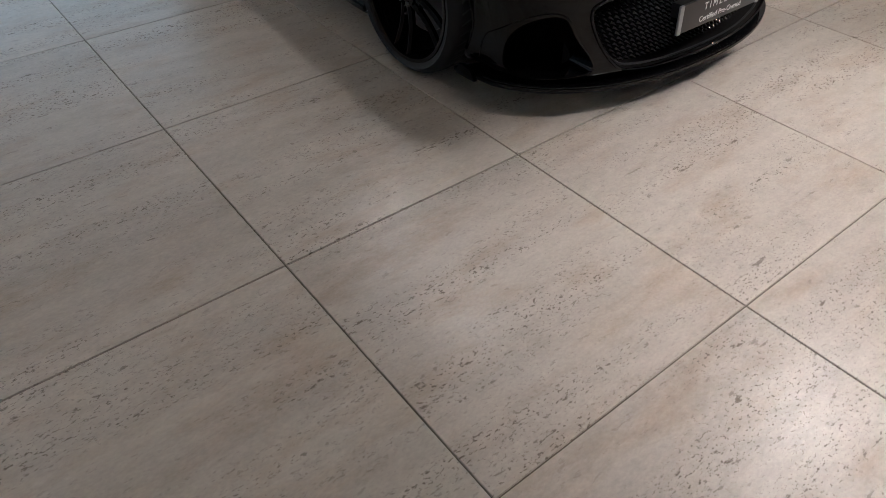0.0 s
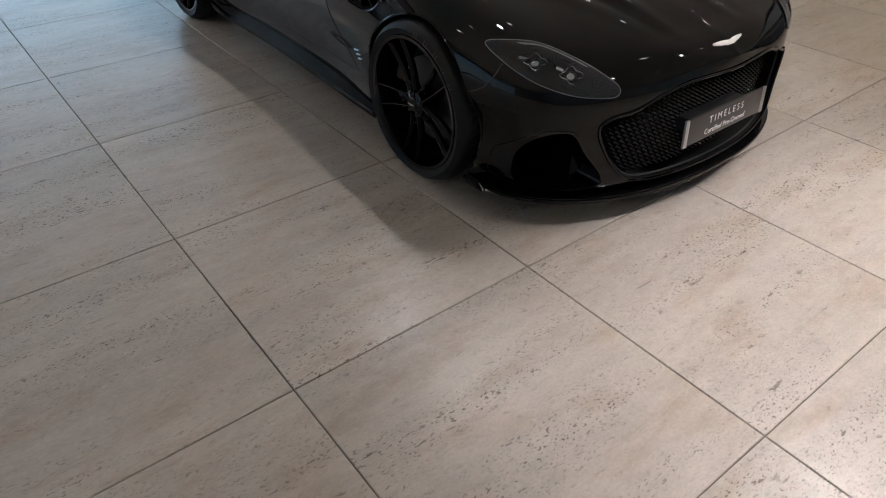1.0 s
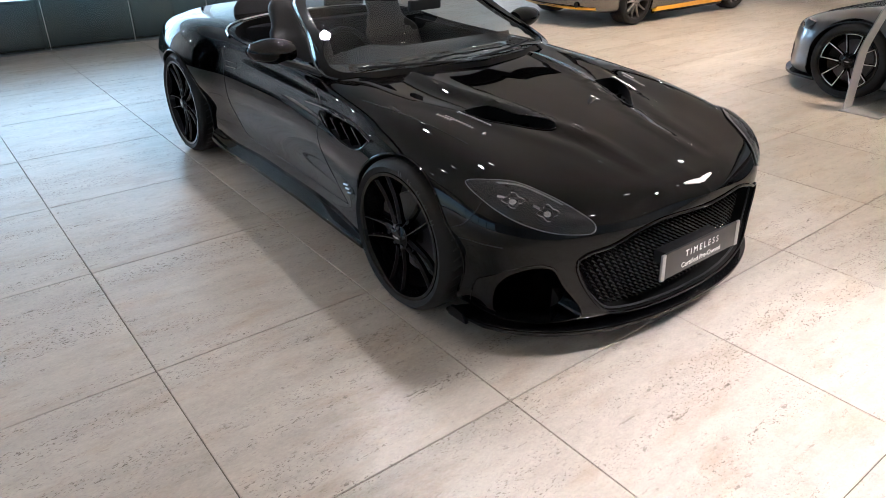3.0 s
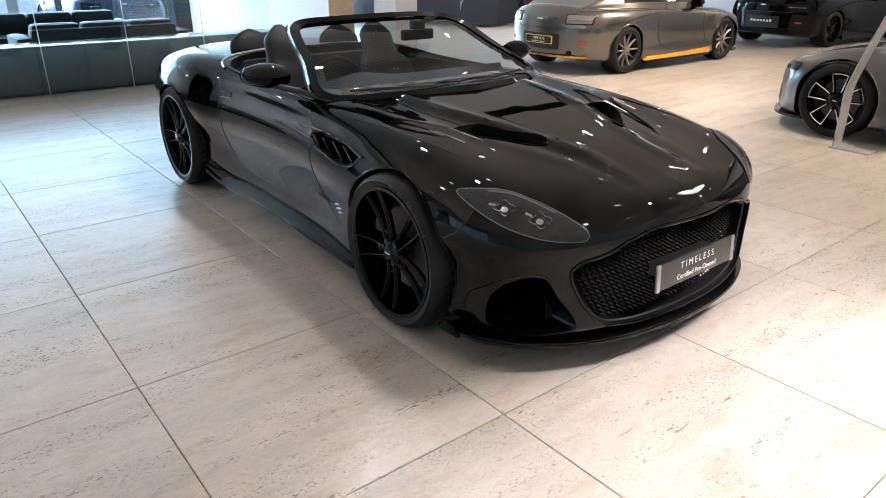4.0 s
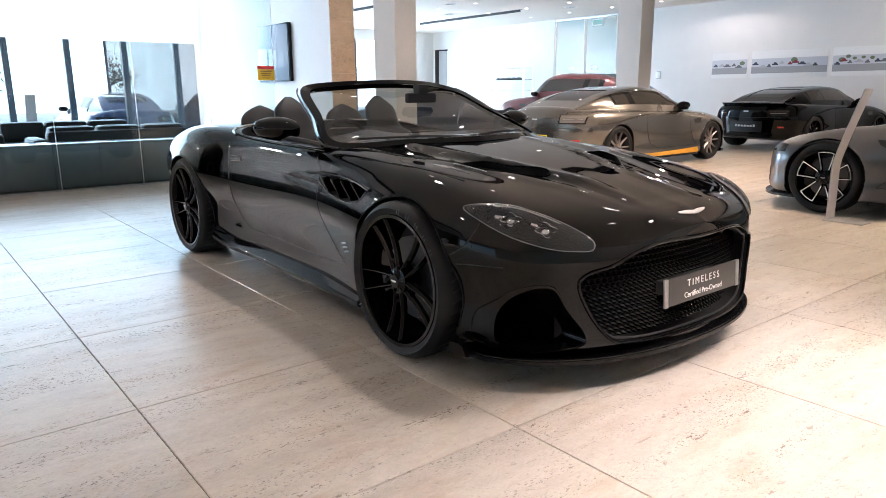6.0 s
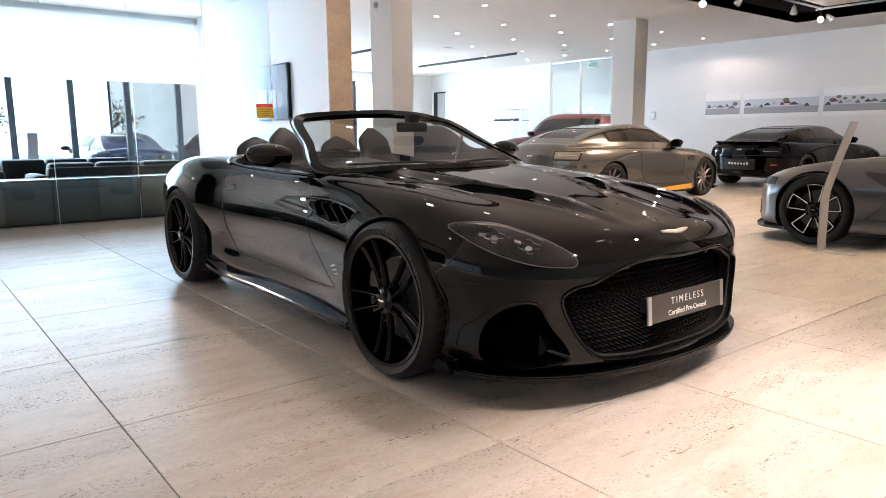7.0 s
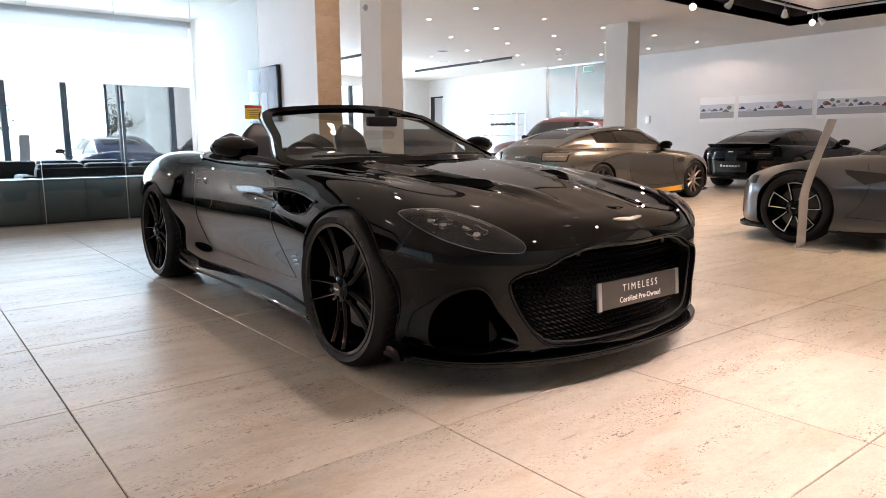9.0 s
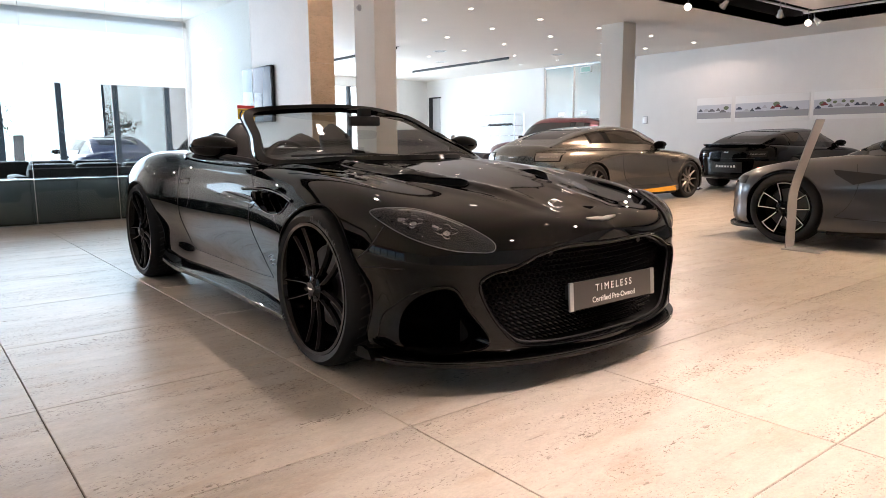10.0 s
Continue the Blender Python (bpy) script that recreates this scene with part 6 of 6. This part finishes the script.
def nose_of(car, shell, front=0.80, deck=0.0, grille_mat=None):
    """Front lamps, grille and splitter of a parked car."""
    on = (-1, 0, 0)

    def to(u, v):
        return (front - 0.2, u, v + deck)

    part("grille", patch_on(shell, None, on, cells(-0.50, 0.50, 0.30, 0.50, to, 14, 4), 0.004), grille_mat or VOID, car, smooth=50)
    for k in range(4):
        part("grille_bar", patch_on(shell, None, on, cells(-0.49, 0.49, 0.33 + 0.045 * k, 0.336 + 0.045 * k, to, 14, 1), 0.008), GLOSSBLACK, car)
    for s in (-1, 1):
        part("headlamp", patch_on(shell, None, (-0.6, -s * 0.8, 0), cells(front - 0.46, front - 0.20, 0.585, 0.66, lambda u, v: (u, s * (0.84 - (u - front + 0.46) * 0.9), v + deck * 0.8), 8, 3), 0.005), DARKGLASS, car, smooth=50)
        part("front_intake", patch_on(shell, None, on, cells(s * 0.58, s * 0.76, 0.26, 0.40, to, 4, 3), 0.004), VOID, car)
    pts = []
    for i in range(31):
        a = -1 + 2 * i / 30
        pts.append((front - 0.52 + 0.56 * max(0.0, 1 - abs(a) ** 2.2) ** (1 / 2.2), 0.93 * a))
    part("front_splitter", prism(pts, "Z", 0.125, 0.15), GLOSSBLACK, car)


tail_of(silver, silver_shell, 4.385, lip_mat=ORANGE, plate_mat=YELLOW, words_on=True, up=0.045)
tail_of(black, black_shell, 4.465, lamp_mat=DARKGLASS, bars=True)
tail_of(blue, blue_shell, 4.5, deck=0.06, lamp_mat=DARKGLASS, plate_mat=BLUEPAINT)
for c, sh, d in ((grey, grey_shell, 0.0), (silver, silver_shell, 0.0), (black, black_shell, 0.0), (red, red_shell, 0.18)):
    nose_of(c, sh, deck=d)
# spoiler ledges
for c, ln, mt in ((black, 4.465, GLOSSBLACK),):
    rear = -(ln - 0.80)
    b = bmesh.new()
    rows = []
    for i in range(21):
        a = -1 + 2 * i / 20
        x = rear + 0.06 + 0.16 * a * a
        rows.append([(x + 0.20, 0.72 * a, 0.925), (x + 0.02, 0.72 * a, 0.952), (x - 0.015, 0.72 * a, 0.945), (x + 0.04, 0.72 * a, 0.90)])
    vs = grid_mesh(b, rows, True)
    b.faces.new(vs[0]), b.faces.new(vs[-1])
    bmesh.ops.recalc_face_normals(b, faces=b.faces[:])
    part("boot_spoiler", b, mt, c, smooth=40)
# joined rims of the diamond-cut wheels
for w in [o for o in grey.children if o.name.split(".")[0] == "wheel"]:
    for a in (90, 162, 234, 306, 18):
        b = bmesh.new()
        add_tube(b, [(0.252 * math.cos(radians(a + d)), 0.003, 0.252 * math.sin(radians(a + d))) for d in (-17, -9, 0, 9, 17)], 0.0048, 6)
        part("rim_flash", b, BADGE, w)
# hatchback behind the window, with a yellow plate
hatch, hatch_shell = coupe("grey_hatchback", pose(-30.6, 7.9, -0.16, 0, 0, 185), "dark grey hatchback parked on the forecourt", GREYPAINT, 4.3, 2.6, 1.8, 1.45, TEN, MATTEBLACK, STEEL, deck=0.10)
tail_of(hatch, hatch_shell, 4.3, deck=0.10, plate_mat=YELLOW, rim_mat=MATTEBLACK)
LEAF = grained("leaf", (0.07, 0.11, 0.05), 0.6, 10, 0.3)
BARK = grained("bark", (0.16, 0.12, 0.09), 0.9, 12, 0.3, 0.3)


def small_tree(x, y, tall, seed):
    rnd = random.Random(seed)
    t = empty("tree", pose(x, y, -0.16), "small leafy street tree beyond the forecourt", "tree", "street trees")
    b = bmesh.new()
    add_cyl(b, (0, 0, 0), (0.04, 0.02, tall * 0.55), 0.07, 10, 0.045)
    ends = []
    for k in range(7):
        a = 2 * math.pi * k / 7 + rnd.random()
        e = Vector((0.8 * math.cos(a), 0.8 * math.sin(a), tall * (0.65 + 0.3 * rnd.random())))
        add_tube(b, [(0.03, 0.02, tall * 0.48), (0.3 * math.cos(a), 0.3 * math.sin(a), tall * 0.62), tuple(e)], 0.02, 6)
        ends.append(e)
    part("trunk", b, BARK, t)
    b = bmesh.new()
    for k in range(420):
        c = rnd.choice(ends) + Vector((rnd.gauss(0, 0.3), rnd.gauss(0, 0.3), rnd.gauss(0, 0.28)))
        m = Matrix.Translation(c) @ Euler((rnd.random() * 6, rnd.random() * 6, rnd.random() * 6)).to_matrix().to_4x4()
        b.faces.new([b.verts.new(m @ Vector(q)) for q in ((-0.09, 0, 0), (0, -0.04, 0.015), (0.09, 0, 0), (0, 0.04, 0.015))])
    part("crown", b, LEAF, t, smooth=None)


small_tree(-34.0, 1.6, 3.0, 4), small_tree(-34.0, 9.2, 3.0, 8)
info_stand(pose(-13.0, 0.45, 0, 0, 0, 0), "brushed steel bent info stand in the lounge window")

# ---- floor slabs ----
def slab_bm():
    bm = bmesh.new()
    h, c = TILE / 2 - 0.0025, 0.0018
    grid_mesh(bm, [[(-h, -h, -0.006), (h, -h, -0.006), (h, h, -0.006), (-h, h, -0.006)],
                   [(-h, -h, -c), (h, -h, -c), (h, h, -c), (-h, h, -c)],
                   [(-h + c, -h + c, 0), (h - c, -h + c, 0), (h - c, h - c, 0), (-h + c, h - c, 0)]], True)
    bm.faces.new(bm.verts[8:12]) if bm.verts.ensure_lookup_table() is None else None
    bmesh.ops.recalc_face_normals(bm, faces=bm.faces[:])
    return bm


tile_mesh = bpy.data.meshes.new("tile")
tb = slab_bm()
tb.to_mesh(tile_mesh)
tb.free()
tile_mesh.materials.append(FLOOR)
rest = bmesh.new()
for i in range(-22, 9):
    for j in range(-10, 17):
        x, y = (i + 0.5) * TILE, (j + 0.5) * TILE
        if x < -8.2 and y < 4.3:
            continue
        if x < -23 or y < -10 or x > 8.6 or y > 17:
            continue
        if -8 <= i <= 4 and -5 <= j <= 16:
            t = new("tile", tile_mesh)
            t.parent = floor
            t.location = (x, y, 0)
        else:
            h = TILE / 2 - 0.003
            rest.faces.new([rest.verts.new((x + a * h, y + b * h, 0)) for a, b in ((-1, -1), (1, -1), (1, 1), (-1, 1))])
tagged(link_mesh("far_tile", rest, FLOOR, floor), kind="stuff")
slab("floor_lounge", (-13.8, -10.2, -0.004), (-8.22, 3.9, 0.0), LOUNGE, "pale polished lounge floor", "floor")
